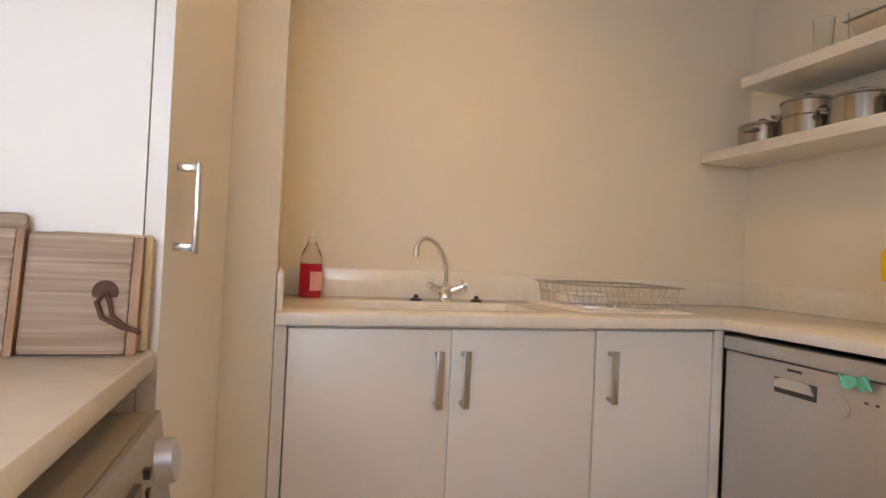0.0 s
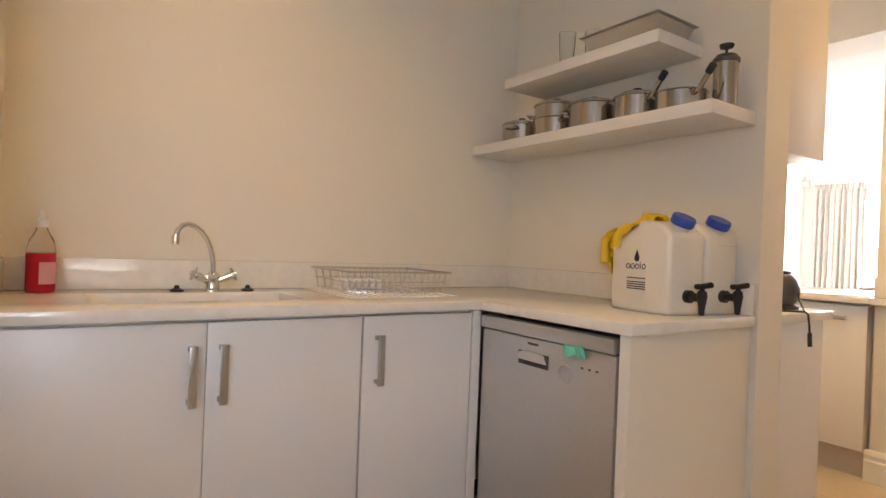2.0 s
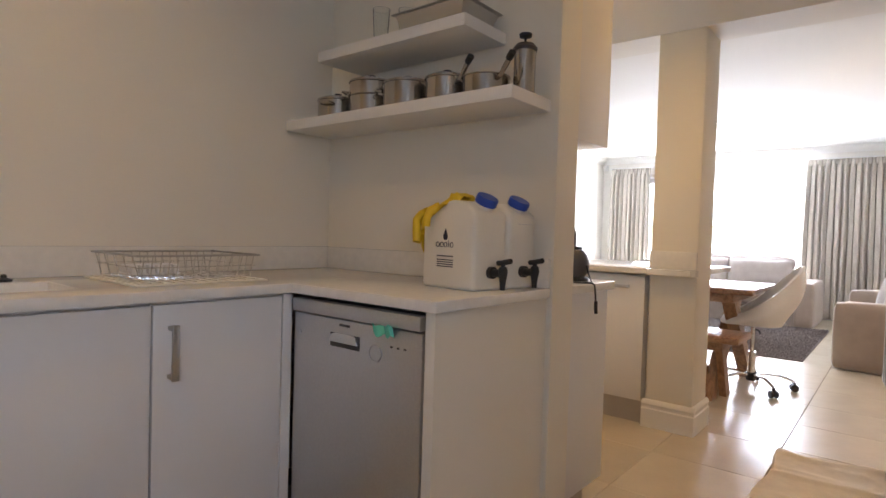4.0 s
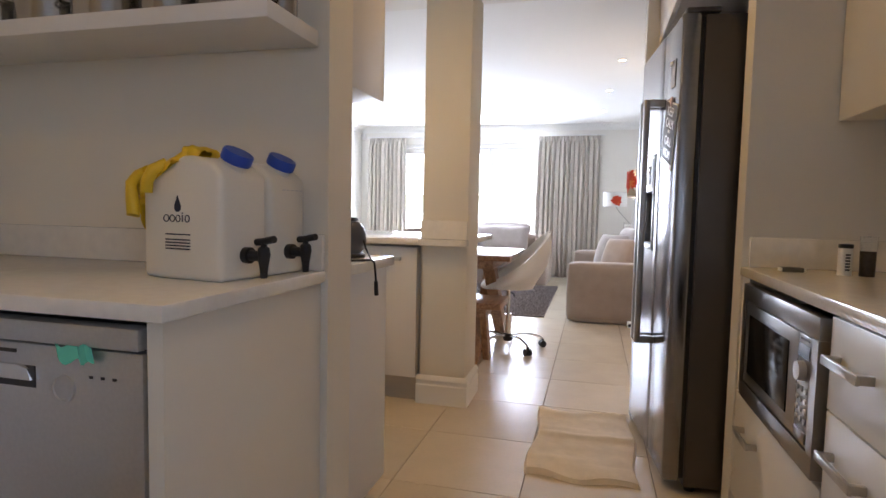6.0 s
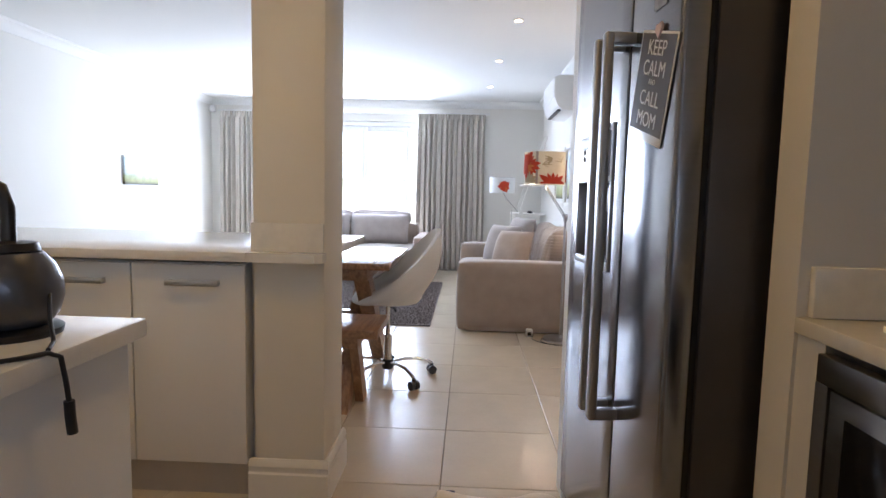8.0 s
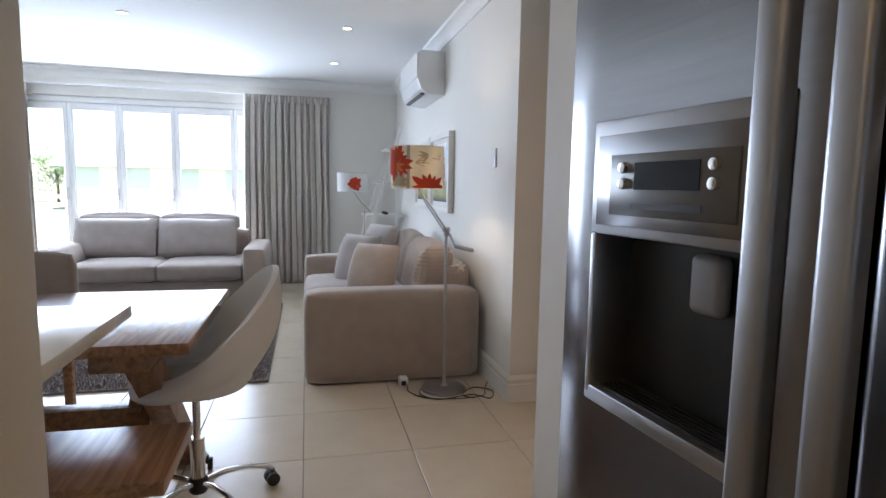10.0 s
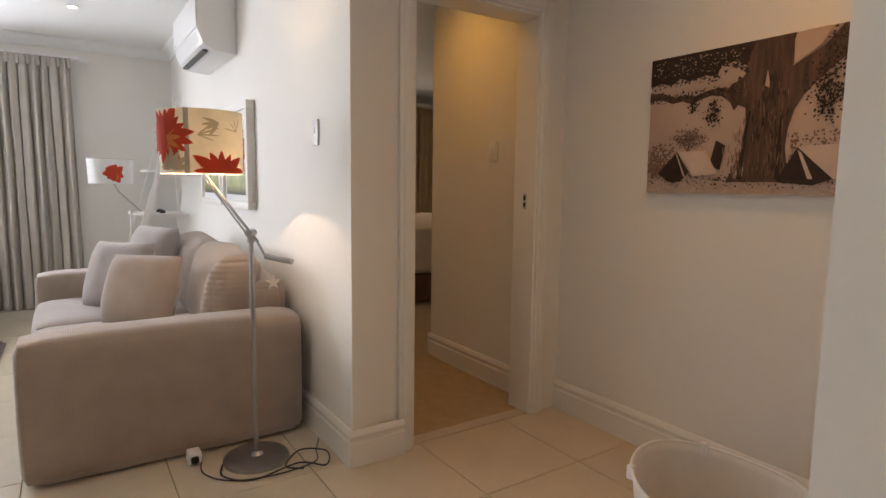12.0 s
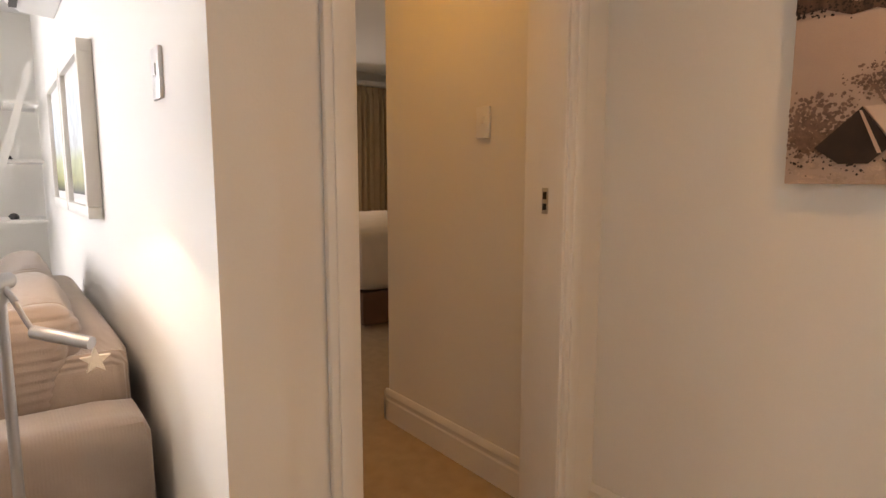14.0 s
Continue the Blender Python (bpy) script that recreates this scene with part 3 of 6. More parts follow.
grid(bm, 10, 5, lambda u, v: Vector((1.545 - 0.006 * math.sin(u * 9) - 0.012 * v, 1.248 + 0.075 * u - 0.02 * v, 0.814 - 0.026 * v + 0.006 * math.sin(u * 14))))
part("cloth", bm, M_TEAL, cloth)
endp = struct("wall_dishwasher_end", B(1.556, 2.148, 1.100, 1.133, 0, 0.866), M_WALL_WARMED, "painted end panel beside the dishwasher", "panel")


# water jugs
def jug(x0, x1, printed):
    y0, y1, z = 1.165, 1.405, 0.9
    xm = (x0 + x1) / 2
    t = thing("water_jug", (xm, 1.28, z), "translucent white plastic water jug with blue cap and black tap", "water jug", "water jugs on the worktop")
    out = [(y0, z), (y1, z), (y1, z + 0.20), (y1 - 0.02, z + 0.222), (y1 - 0.125, z + 0.285), (y0 + 0.04, z + 0.272), (y0, z + 0.24)]
    bm = prism(bmesh.new(), out, "x", x0, x1)
    bmesh.ops.bevel(bm, geom=list(bm.edges), offset=0.016, segments=3, affect="EDGES", profile=0.5)
    body = part("body", bm, M_JUG, t)
    tilt = pose(xm, 1.200, z + 0.261, 28, 0, 0)
    bm = L([(0.030, -0.012), (0.030, 0.014)], 0, 0, 0, 24)
    bm.transform(tilt)
    part("neck", bm, M_JUG, t)
    bm = L([(0.034, 0.012), (0.036, 0.016), (0.036, 0.034), (0.033, 0.038), (0.0001, 0.039)], 0, 0, 0, 36)
    for v in bm.verts:
        if v.co.xy.length > 0.0345 and int(round(math.degrees(math.atan2(v.co.y, v.co.x)) / 10)) % 2:
            v.co.x, v.co.y = v.co.x * 0.965, v.co.y * 0.965
    bm.transform(tilt)
    part("cap", bm, M_BLUE, t, "ribbed blue screw cap")
    bm = T([(xm, 1.172, z + 0.058), (xm, 1.118, z + 0.058)], 0.0125, 14)
    tube(bm, [(xm, 1.168, z + 0.058), (xm, 1.150, z + 0.058)], 0.019, 18)
    lathe(bm, [(0.008, 0.008), (0.0095, 0.03), (0.013, 0.05), (0.015, 0.062), (0.013, 0.076), (0.008, 0.080)], xm, 1.112, z, 18)
    tube(bm, [(xm, 1.112, z + 0.078), (xm, 1.112, z + 0.092)], 0.007, 10)
    tube(bm, [(xm + 0.004, 1.136, z + 0.089), (xm + 0.002, 1.115, z + 0.091), (xm - 0.002, 1.095, z + 0.095), (xm - 0.006, 1.078, z + 0.098)], 0.0085, 12)
    part("tap", bm, M_DARK, t, "black plastic dispensing tap")
    if printed:
        bm = bmesh.new()
        x = x0 - 0.0012
        drop = [(0.0, 0.034), (0.006, 0.020), (0.010, 0.010), (0.009, 0.002), (0.004, -0.003), (-0.004, -0.003), (-0.009, 0.002), (-0.010, 0.010), (-0.006, 0.020)]
        prism(bm, [(1.292 - a, z + 0.158 + b) for a, b in drop], "x", x, x0 + 0.004)
        part("drop_mark", bm, M_INK, body, "dark blue drop-shaped mark")
        bm = bmesh.new()
        for c, w in ((1.327, 0.016), (1.3085, 0.015), (1.291, 0.013), (1.2775, 0.0), (1.263, 0.013)):
            if w:
                tube(bm, [(x0 - 0.0005, c + w / 2 * math.cos(q * 0.3927), z + 0.140 + 0.0075 * math.sin(q * 0.3927)) for q in range(17)], 0.0013, 6)
            else:
                box(bm, x, x0 + 0.004, c - 0.0014, c + 0.0014, z + 0.1325, z + 0.1475)
                box(bm, x, x0 + 0.004, c - 0.0016, c + 0.0016, z + 0.1505, z + 0.1535)
        part("word_mark", bm, M_INK, body, "dark printed word mark")
        bm = bmesh.new()
        for k, zz in enumerate((0.104, 0.092, 0.085, 0.078, 0.071)):
            box(bm, x, x0 + 0.004, 1.255, 1.330, z + zz - 0.0015, z + zz + 0.0015)
        part("print_lines", bm, M_INK, body, "rows of small dark print")
    else:
        bm = bmesh.new()
        for k in range(5):
            box(bm, x0 + 0.045 + 0.017 * k, x0 + 0.055 + 0.017 * k, y0 - 0.001, y0 + 0.004, z + 0.212, z + 0.214)
        part("seam_print", bm, M_GREY, body)
    return t


# the jugs stand a little turned on the worktop
JUG_TURN = pose(1.83, 1.165, 0, 0, 0, -8) @ pose(-1.846, -1.165, 0)
for first in (True, False):
    jg = jug(1.826 if first else 1.987, 1.976 if first else 2.126, first)
    jg.matrix_basis = JUG_TURN @ jg.matrix_basis
glove = thing("rubber_gloves", (1.9, 1.37, 1.13), "crumpled yellow rubber gloves draped over the jug shoulder", "gloves")
bm = bmesh.new()


def glove_f(u, v):
    y = 1.265 + 0.165 * v
    top = 1.180 - max(0, y - 1.285) * 0.45 - max(0, y - 1.39) * 1.5
    w = (0.060 + 0.014 * math.sin(6 * v + 1)) * min(1, 0.05 + v * 5, 0.05 + (1 - v) * 8) ** 0.5
    a = 2 * math.pi * u
    p = Vector((1.885 + w * math.cos(a), y, top + 0.013 + 0.012 * math.sin(a) - 0.055 * max(0, -math.cos(a)) ** 3 * (0.3 + 0.7 * v)))
    p += 0.016 * noise.noise_vector(p * 26) + 0.007 * noise.noise_vector(p * 60)
    return p


grid(bm, 44, 34, glove_f, True)
part("cuff", bm, M_YELLOW, glove)
for k in range(5):
    x = 1.828 + 0.026 * k
    ln = (0.075, 0.055, 0.085, 0.06, 0.05)[k]
    pts = [(x, 1.385, 1.150), (x - 0.006, 1.412, 1.140), (x - 0.012, 1.428, 1.118), (x - 0.010 + 0.008 * (k % 2), 1.425, 1.118 - ln * 0.5), (x - 0.014, 1.420, 1.118 - ln)]
    bm = T(pts, 0.0135, 12)
    for v in bm.verts:
        v.co += 0.006 * noise.noise_vector(v.co * 40)
    part("finger", bm, M_YELLOW, glove)
pts = [(1.836, 1.335, 1.165), (1.812, 1.350, 1.150), (1.806, 1.362, 1.125), (1.806, 1.366, 1.098)]
part("thumb", T(pts, 0.0135, 10), M_YELLOW, glove)
glove.matrix_basis = JUG_TURN @ glove.matrix_basis


# wall shelves
def wall_shelf(y0, y1, z):
    solo("wall_shelf", B(1.90, 2.148, y0, y1, z - 0.042, z, bev=0.003), M_CAB, "thick white floating wall shelf", "shelf", "floating wall shelves")


wall_shelf(1.11, 2.256, 1.54)
wall_shelf(1.30, 2.05, 1.80)


def pot(x, y, z, r, h, lid=True, rings=(), kind="side", ang=0):
    r, h = r * 1.08, h * 1.08
    t = thing("saucepan", (x, y, z), "stainless steel saucepan" + (" with lid and black knob" if lid else " without lid, long handle"), "saucepan", "saucepans on the shelf")
    part("pan", L([(r * 0.94, 0.001), (r, 0.006), (r, h), (r + 0.004, h + 0.002), (r + 0.003, h + 0.005), (r - 0.003, h + 0.003), (r - 0.003, 0.01), (0.0001, 0.008)], x, y, z, 36), M_POT, t)
    for k, zz in enumerate(rings):
        part("band", L([(r + 0.0005, zz), (r + 0.0045, zz + 0.003), (r + 0.0005, zz + 0.006)], x, y, z, 36), M_POT, t)
    if lid:
        l = part("lid", L([(r + 0.002, h + 0.004), (r + 0.002, h + 0.009), (r * 0.8, h + 0.018), (0.0001, h + 0.024)], x, y, z, 36), M_POT, t)
        part("knob", L([(0.006, h + 0.020), (0.005, h + 0.026), (0.014, h + 0.030), (0.015, h + 0.037), (0.0001, h + 0.040)], x, y, z, 20), M_DARK, l, "black knob")
    if kind == "side":
        for s in (-1, 1):
            a = radians(ang)
            dx, dy = math.cos(a) * s, math.sin(a) * s
            px, py = -dy, dx
            pts = [(x + dx * r + px * w, y + dy * r + py * w, z + h * 0.72) for w in (-0.028,)]
            pts += [(x + dx * (r + 0.026) + px * w, y + dy * (r + 0.026) + py * w, z + h * 0.76) for w in (-0.022, 0, 0.022)]
            pts += [(x + dx * r + px * 0.028, y + dy * r + py * 0.028, z + h * 0.72)]
            part("handle", T(pts, 0.0045, 10), M_POT, t)
    else:
        a = radians(ang)
        dx, dy = math.cos(a), math.sin(a)
        part("handle", T([(x + dx * r, y + dy * r, z + h * 0.8), (x + dx * (r + 0.03), y + dy * (r + 0.03), z + h * 0.92), (x + dx * (r + 0.085), y + dy * (r + 0.085), z + h + 0.035)], 0.0085, 12), M_POT, t)
        part("grip_end", T([(x + dx * (r + 0.075), y + dy * (r + 0.075), z + h + 0.029), (x + dx * (r + 0.098), y + dy * (r + 0.098), z + h + 0.044)], 0.0115, 12), M_DARK, t)
    return t


pot(2.02, 2.06, 1.54, 0.078, 0.072, ang=20)
pot(2.02, 1.855, 1.54, 0.082, 0.115, rings=(0.07,), ang=-60)
pot(2.02, 1.655, 1.54, 0.088, 0.085, ang=-55)
pot(2.01, 1.455, 1.54, 0.072, 0.075, kind="long", ang=-115)
pot(2.01, 1.285, 1.54, 0.074, 0.058, lid=False, kind="long", ang=-118)
press = thing("coffee_press", (2.06, 1.165, 1.54), "steel and glass coffee plunger with black knob", "coffee press")
part("beaker", L([(0.036, 0.0), (0.037, 0.15), (0.0001, 0.15)], 2.06, 1.165, 1.54, 28), M_POT, press)
part("lid", L([(0.040, 0.148), (0.041, 0.158), (0.030, 0.172), (0.0001, 0.178)], 2.06, 1.165, 1.54, 28), M_FRSIDE, press)
part("plunger", L([(0.004, 0.175), (0.004, 0.192), (0.020, 0.196), (0.022, 0.206), (0.0001, 0.213)], 2.06, 1.165, 1.54, 20), M_DARK, press)

tin = thing("roasting_tin", (2.02, 1.48, 1.80), "brushed metal rectangular roasting tin", "roasting tin")
bm = bmesh.new()


def tin_ring(dx, dy, z):
    return [(2.02 + sx * dx, 1.475 + sy * dy, z) for sx, sy in ((-1, -1), (1, -1), (1, 1), (-1, 1))]


prev = None
for dx, dy, z in ((0.085, 0.135, 1.8015), (0.105, 0.155, 1.858), (0.116, 0.168, 1.861), (0.115, 0.167, 1.864), (0.103, 0.153, 1.862), (0.082, 0.132, 1.806)):
    ring = [bm.verts.new(p) for p in tin_ring(dx, dy, z)]
    if prev:
        for k in range(4):
            bm.faces.new((prev[k], prev[(k + 1) % 4], ring[(k + 1) % 4], ring[k]))
    else:
        bm.faces.new(ring)
    prev = ring
bm.faces.new(prev[::-1])
part("tin", bm, M_NICKEL, tin)
for x, y in ((2.05, 1.70), (1.99, 1.78)):
    g = thing("glass_jar", (x, y, 1.80), "clear empty drinking glass on the shelf", "glass", "glasses on the upper shelf")
    part("glass", L([(0.026, 0.0), (0.034, 0.14), (0.031, 0.14), (0.024, 0.008), (0.0001, 0.008)], x, y, 1.80, 24), M_GLASS, g)

# ---- scullery side: tall unit, worktop, washing machine, boards ----
tall = thing("tall_cabinet", (-0.28, 1.43, 0), "white tall kitchen cabinet with bar handle, door slightly ajar", "cabinet")
part("side_panel", B(-0.60, 0.022, 1.150, 1.170, 0, 2.3), M_CAB, tall)
part("body", B(-0.60, 0.020, 1.171, 1.715, 0.0, 2.3), M_CAB, tall)
d = part("door", prism(bmesh.new(), [(0.024, 1.152), (0.050, 1.152), (0.083, 1.714), (0.063, 1.714)], "z", 0.1, 2.3), M_CAB, tall)
bar_handle(d, (0.054, 1.21, 1.045), (0.054, 1.21, 1.182), (0.031, 0, 0))
struct("wall_scullery_end", B(-1.16, -0.02, 1.72, 1.86, 0, CEIL), M_WALL, WALL_LABEL)
st = thing("worktop", (-0.3, 0.5, 0.87), "white worktop over the washing machine", "worktop")
part("slab", B(-0.62, 0.046, -0.20, 1.148, 0.868, 0.90, bev=0.004), M_TOP, st)
wm = thing("washing_machine", (-0.3, 0.75, 0), "silver-grey front-loading washing machine under the worktop", "washing machine")
part("body", B(-0.60, 0.051, 0.54, 1.14, 0.0, 0.815, bev=0.008), M_SILVER, wm)
cp = part("control_panel", prism(bmesh.new(), [(0.052, 0.68), (0.079, 0.685), (0.060, 0.815), (0.052, 0.815)], "y", 0.542, 1.138), M_SILVER, wm)
part("knob", L([(0.032, 0), (0.030, 0.022), (0.0001, 0.024)], 0.069, 1.092, 0.757, 26, m=pose(0, 0, 0, 0, 82, 0)), M_STEELH, cp)
part("display", B(0.060, 0.0745, 0.86, 0.97, 0.715, 0.775), M_FRSIDE, cp)
for k in range(3):
    part("button", B(0.060, 0.0745, 1.01, 1.022, 0.712 + 0.026 * k, 0.724 + 0.026 * k), M_FRSIDE, cp)
part("door_ring", L([(0.17, 0), (0.165, 0.03), (0.13, 0.036), (0.125, 0.01), (0.0001, 0.008)], 0.051, 0.84, 0.36, 36, "x"), M_GREY, wm)


def board(x0, x1, z1, y, thick, lean, hole=None, m=M_WOODB, label="wooden cutting board leaning against the cabinet side"):
    t = thing("cutting_board", ((x0 + x1) / 2, y, 0.9), label, "cutting board", "wooden cutting boards")
    bm = B(x0, x1, y - thick, y, 0.9005, z1, bev=0.006)
    for v in bm.verts:
        v.co.y += (v.co.z - 0.9) * lean
    part("board", bm, m, t)
    if hole:
        part("hole", L([(0.0001, -0.001), (0.0165, -0.001), (0.0165, 0)], hole[0], y - thick + (hole[1] - 0.9) * lean, hole[1], 24, "y"), M_CORDL, t)
    return t


M_WOODD = wood("board_edge", (0.16, 0.07, 0.025), (0.36, 0.18, 0.07), (14, 14, 1))
b1 = board(-0.112, 0.018, 1.064, 1.118, 0.018, 0.14, (-0.012, 0.985))
bm = B(0.0185, 0.030, 1.100, 1.118, 0.9005, 1.062)
for v in bm.verts:
    v.co.y += (v.co.z - 0.9) * 0.14
part("edge", bm, M_WOODD, b1, "dark bark-brown edge")
b2 = board(-0.27, -0.122, 1.068, 1.112, 0.018, 0.14)
bm = B(-0.1215, -0.1125, 1.094, 1.112, 0.9005, 1.066)
for v in bm.verts:
    v.co.y += (v.co.z - 0.9) * 0.14
part("edge", bm, M_WOODD, b2, "dark bark-brown edge")
board(-0.30, -0.116, 1.088, 1.130, 0.012, 0.07)
board(-0.09, 0.040, 1.066, 1.136, 0.012, 0.06, m=wood("board_pale", (0.45, 0.30, 0.15), (0.62, 0.46, 0.27), (14, 14, 1)), label="pale wooden board behind the darker board")
part("cord", T([(-0.012, 1.107, 0.984), (-0.02, 1.103, 0.972), (-0.012, 1.100, 0.952), (0.012, 1.097, 0.94), (0.035, 1.095, 0.934)], 0.0035, 8), M_CORDL, b1, "brown leather cord")
part("cord", T([(-0.010, 1.107, 0.986), (-0.004, 1.103, 0.97), (0.0, 1.100, 0.955), (0.015, 1.097, 0.943), (0.037, 1.095, 0.931)], 0.003, 8), M_CORDL, b1, "brown leather cord")

# ---- kettle nook and bar ----
kb = thing("base_cabinet", (2.5, 1.9, 0), "white kitchen base cabinet with cream end panel under the kettle worktop", "cabinet", "kitchen base cabinets")
part("body", B(2.302, 2.655, 1.125, 2.94, 0.10, 0.866), M_CAB, kb)
part("end_panel", B(2.302, 2.675, 1.105, 1.124, 0.085, 0.866, bev=0.002), M_CAB, kb)
part("plinth", B(2.302, 2.60, 1.15, 2.94, 0, 0.098), M_PLINTH, kb)
for k in range(3):
    d = part("door", B(2.656, 2.675, 1.127 + 0.6 * k, 1.723 + 0.6 * k, 0.105, 0.858, bev=0.002), M_CAB, kb)
    bar_handle(d, (2.675, 1.17 + 0.6 * k, 0.65), (2.675, 1.17 + 0.6 * k, 0.80), (0.03, 0, 0))
kt = thing("worktop", (2.5, 1.9, 0.87), "cream quartz worktop beside the nib wall with a kettle on it", "worktop")
bm = B(2.302, 2.695, 1.082, 2.945, 0.868, 0.90, bev=0.004)
part("slab", bm, M_TOP, kt)
uc = thing("wall_cabinet", (2.45, 1.9, 1.44), "cream wall cabinet above the kettle worktop", "wall cabinet", "kitchen wall cabinets")
part("body", B(2.302, 2.585, 1.095, 2.94, 1.435, 2.30, bev=0.002), M_CAB, uc)
for k in range(3):
    part("door", B(2.586, 2.604, 1.097 + 0.61 * k, 1.703 + 0.61 * k, 1.437, 2.298, bev=0.002), M_CAB, uc)

ket = thing("kettle", (2.50, 1.21, 0.9), "black and steel electric kettle with a hanging cord", "kettle")
KX, KY = 2.56, 1.215
part("base", L([(0.068, 0.0), (0.070, 0.010), (0.062, 0.015)], KX, KY, 0.9, 28), M_DARK, ket)
part("body", L([(0.052, 0.016), (0.064, 0.030), (0.071, 0.055), (0.071, 0.080), (0.062, 0.105), (0.046, 0.124), (0.0001, 0.130)], KX, KY, 0.9, 32), mat("kettle_grey", (0.10, 0.10, 0.11), 0.3, 0.4), ket)
part("handle", T([(KX, KY - 0.005, 1.02), (KX, KY - 0.006, 1.09), (KX, KY + 0.004, 1.118), (KX, KY + 0.025, 1.128), (KX, KY + 0.06, 1.12), (KX, KY + 0.075, 1.08), (KX, KY + 0.062, 1.0)], 0.010, 12), M_DARK, ket)
part("lid", L([(0.044, 0.127), (0.040, 0.138), (0.0001, 0.142)], KX, KY, 0.9, 24), M_DARK, ket)
part("spout", T([(KX + 0.04, KY + 0.01, 0.99), (KX + 0.072, KY + 0.02, 1.015)], 0.013, 12), M_DARK, ket)
part("cord", T([(KX - 0.06, KY - 0.03, 0.906), (2.40, 1.12, 0.905), (2.43, 1.092, 0.905), (2.46, 1.080, 0.904), (2.475, 1.074, 0.895), (2.48, 1.072, 0.86), (2.482, 1.070, 0.83)], 0.0035, 8), M_DARK, ket)
part("cord", T([(KX, KY - 0.064, 0.97), (2.525, 1.125, 0.935), (2.495, 1.098, 0.910), (2.465, 1.083, 0.907)], 0.003, 8), M_DARK, ket)
part("plug", T([(2.482, 1.070, 0.832), (2.483, 1.070, 0.81), (2.485, 1.069, 0.785)], 0.007, 10), M_DARK, ket)

bc = thing("base_cabinet", (3.72, 2.1, 0), "white bar cabinet with small handles under the breakfast bar", "cabinet", "kitchen base cabinets")
part("body", B(3.702, 3.759, 1.31, 2.94, 0.14, 0.866), M_CAB, bc)
part("plinth", B(3.735, 3.758, 1.305, 2.94, 0, 0.138), M_PLINTH, bc)
for k in range(4):
    y = 1.305 + 0.41 * k
    d = part("door", B(3.682, 3.700, y + 0.002, y + 0.406, 0.142, 0.862, bev=0.002), M_CAB, bc)
    bar_handle(d, (3.682, y + 0.09, 0.80), (3.682, y + 0.27, 0.80), (-0.028, 0, 0))
bt = thing("breakfast_bar", (4.1, 2.0, 0.88), "white quartz breakfast bar top with a ledge round the pillar", "bar top")
part("slab", slab([3.64, 3.989, 4.55], [1.045, 1.290, 2.945], [(0, 0)], 0.880, 0.913), M_TOP, bt)
out = [(3.641, 1.2895), (3.641, 1.05), (3.66, 1.028), (3.703, 1.024), (3.703, 1.2895)]
part("ledge", prism(bmesh.new(), out, "z", 0.880, 0.913), M_TOP, bt)
part("upstand", B(3.690, 3.7035, 1.032, 1.288, 0.9135, 1.013, bev=0.002), M_TOP, bt)

# ---- right run: worktop, microwave, drawers, wall cabinet ----
rt = thing("worktop", (2.0, -0.4, 0.87), "cream quartz worktop with upstand against the wall", "worktop")
part("slab", B(0.4, 2.884, -0.758, -0.112, 0.868, 0.90, bev=0.004), M_TOP, rt)
part("upstand", B(2.864, 2.884, -0.74, -0.135, 0.9, 1.0, bev=0.003), M_TOP, rt)
part("upstand", B(0.4, 2.863, -0.758, -0.740, 0.9, 1.0, bev=0.003), M_TOP, rt)
ru = thing("base_cabinet", (2.5, -0.45, 0), "white base unit with one drawer housing the built-in microwave", "cabinet", "kitchen base cabinets")
part("body", B(2.123, 2.884, -0.75, -0.140, 0.10, 0.474), M_CAB, ru)
part("side", B(2.123, 2.141, -0.75, -0.140, 0.4745, 0.866), M_CAB, ru)
part("side", B(2.796, 2.884, -0.75, -0.122, 0.4745, 0.866), M_CAB, ru)
part("plinth", B(2.123, 2.884, -0.75, -0.19, 0, 0.098), M_PLINTH, ru)
d = part("drawer", B(2.126, 2.882, -0.139, -0.120, 0.105, 0.470, bev=0.002), M_CAB, ru)
bar_handle(d, (2.60, -0.120, 0.37), (2.76, -0.120, 0.37), (0, 0.03, 0))
for i, x0 in enumerate((1.565, 0.96, 0.40)):
    x1 = (2.120, 1.562, 0.957)[i]
    t = thing("drawer_unit", ((x0 + x1) / 2, -0.45, 0), "white kitchen drawer unit with satin bar handles", "drawer unit", "kitchen drawer units")
    part("body", B(x0, x1, -0.75, -0.140, 0.10, 0.866), M_CAB, t)
    part("plinth", B(x0, x1, -0.75, -0.19, 0, 0.098), M_PLINTH, t)
    for z0, z1 in ((0.66, 0.862), (0.39, 0.656), (0.105, 0.386)):
        d = part("drawer", B(x0 + 0.002, x1 - 0.002, -0.139, -0.120, z0, z1, bev=0.002), M_CAB, t)
        xm = (x0 + x1) / 2
        bar_handle(d, (xm + 0.07, -0.120, z1 - 0.085), (xm + 0.23, -0.120, z1 - 0.085), (0, 0.03, 0))
mw = thing("microwave", (2.52, -0.4, 0.445), "stainless steel built-in microwave oven with keypad", "microwave")
MX0, MX1, MZ0, MZ1 = 2.145, 2.792, 0.482, 0.852
fr = bmesh.new()
box(fr, MX0, MX1, -0.135, -0.106, MZ1 - 0.052, MZ1, bev=0.002)
box(fr, MX0, MX1, -0.135, -0.106, MZ0, MZ0 + 0.052, bev=0.002)
box(fr, MX0, MX0 + 0.036, -0.135, -0.106, MZ0 + 0.052, MZ1 - 0.052)
box(fr, MX1 - 0.036, MX1, -0.135, -0.106, MZ0 + 0.052, MZ1 - 0.052)
part("trim_frame", fr, M_OVEN, mw)
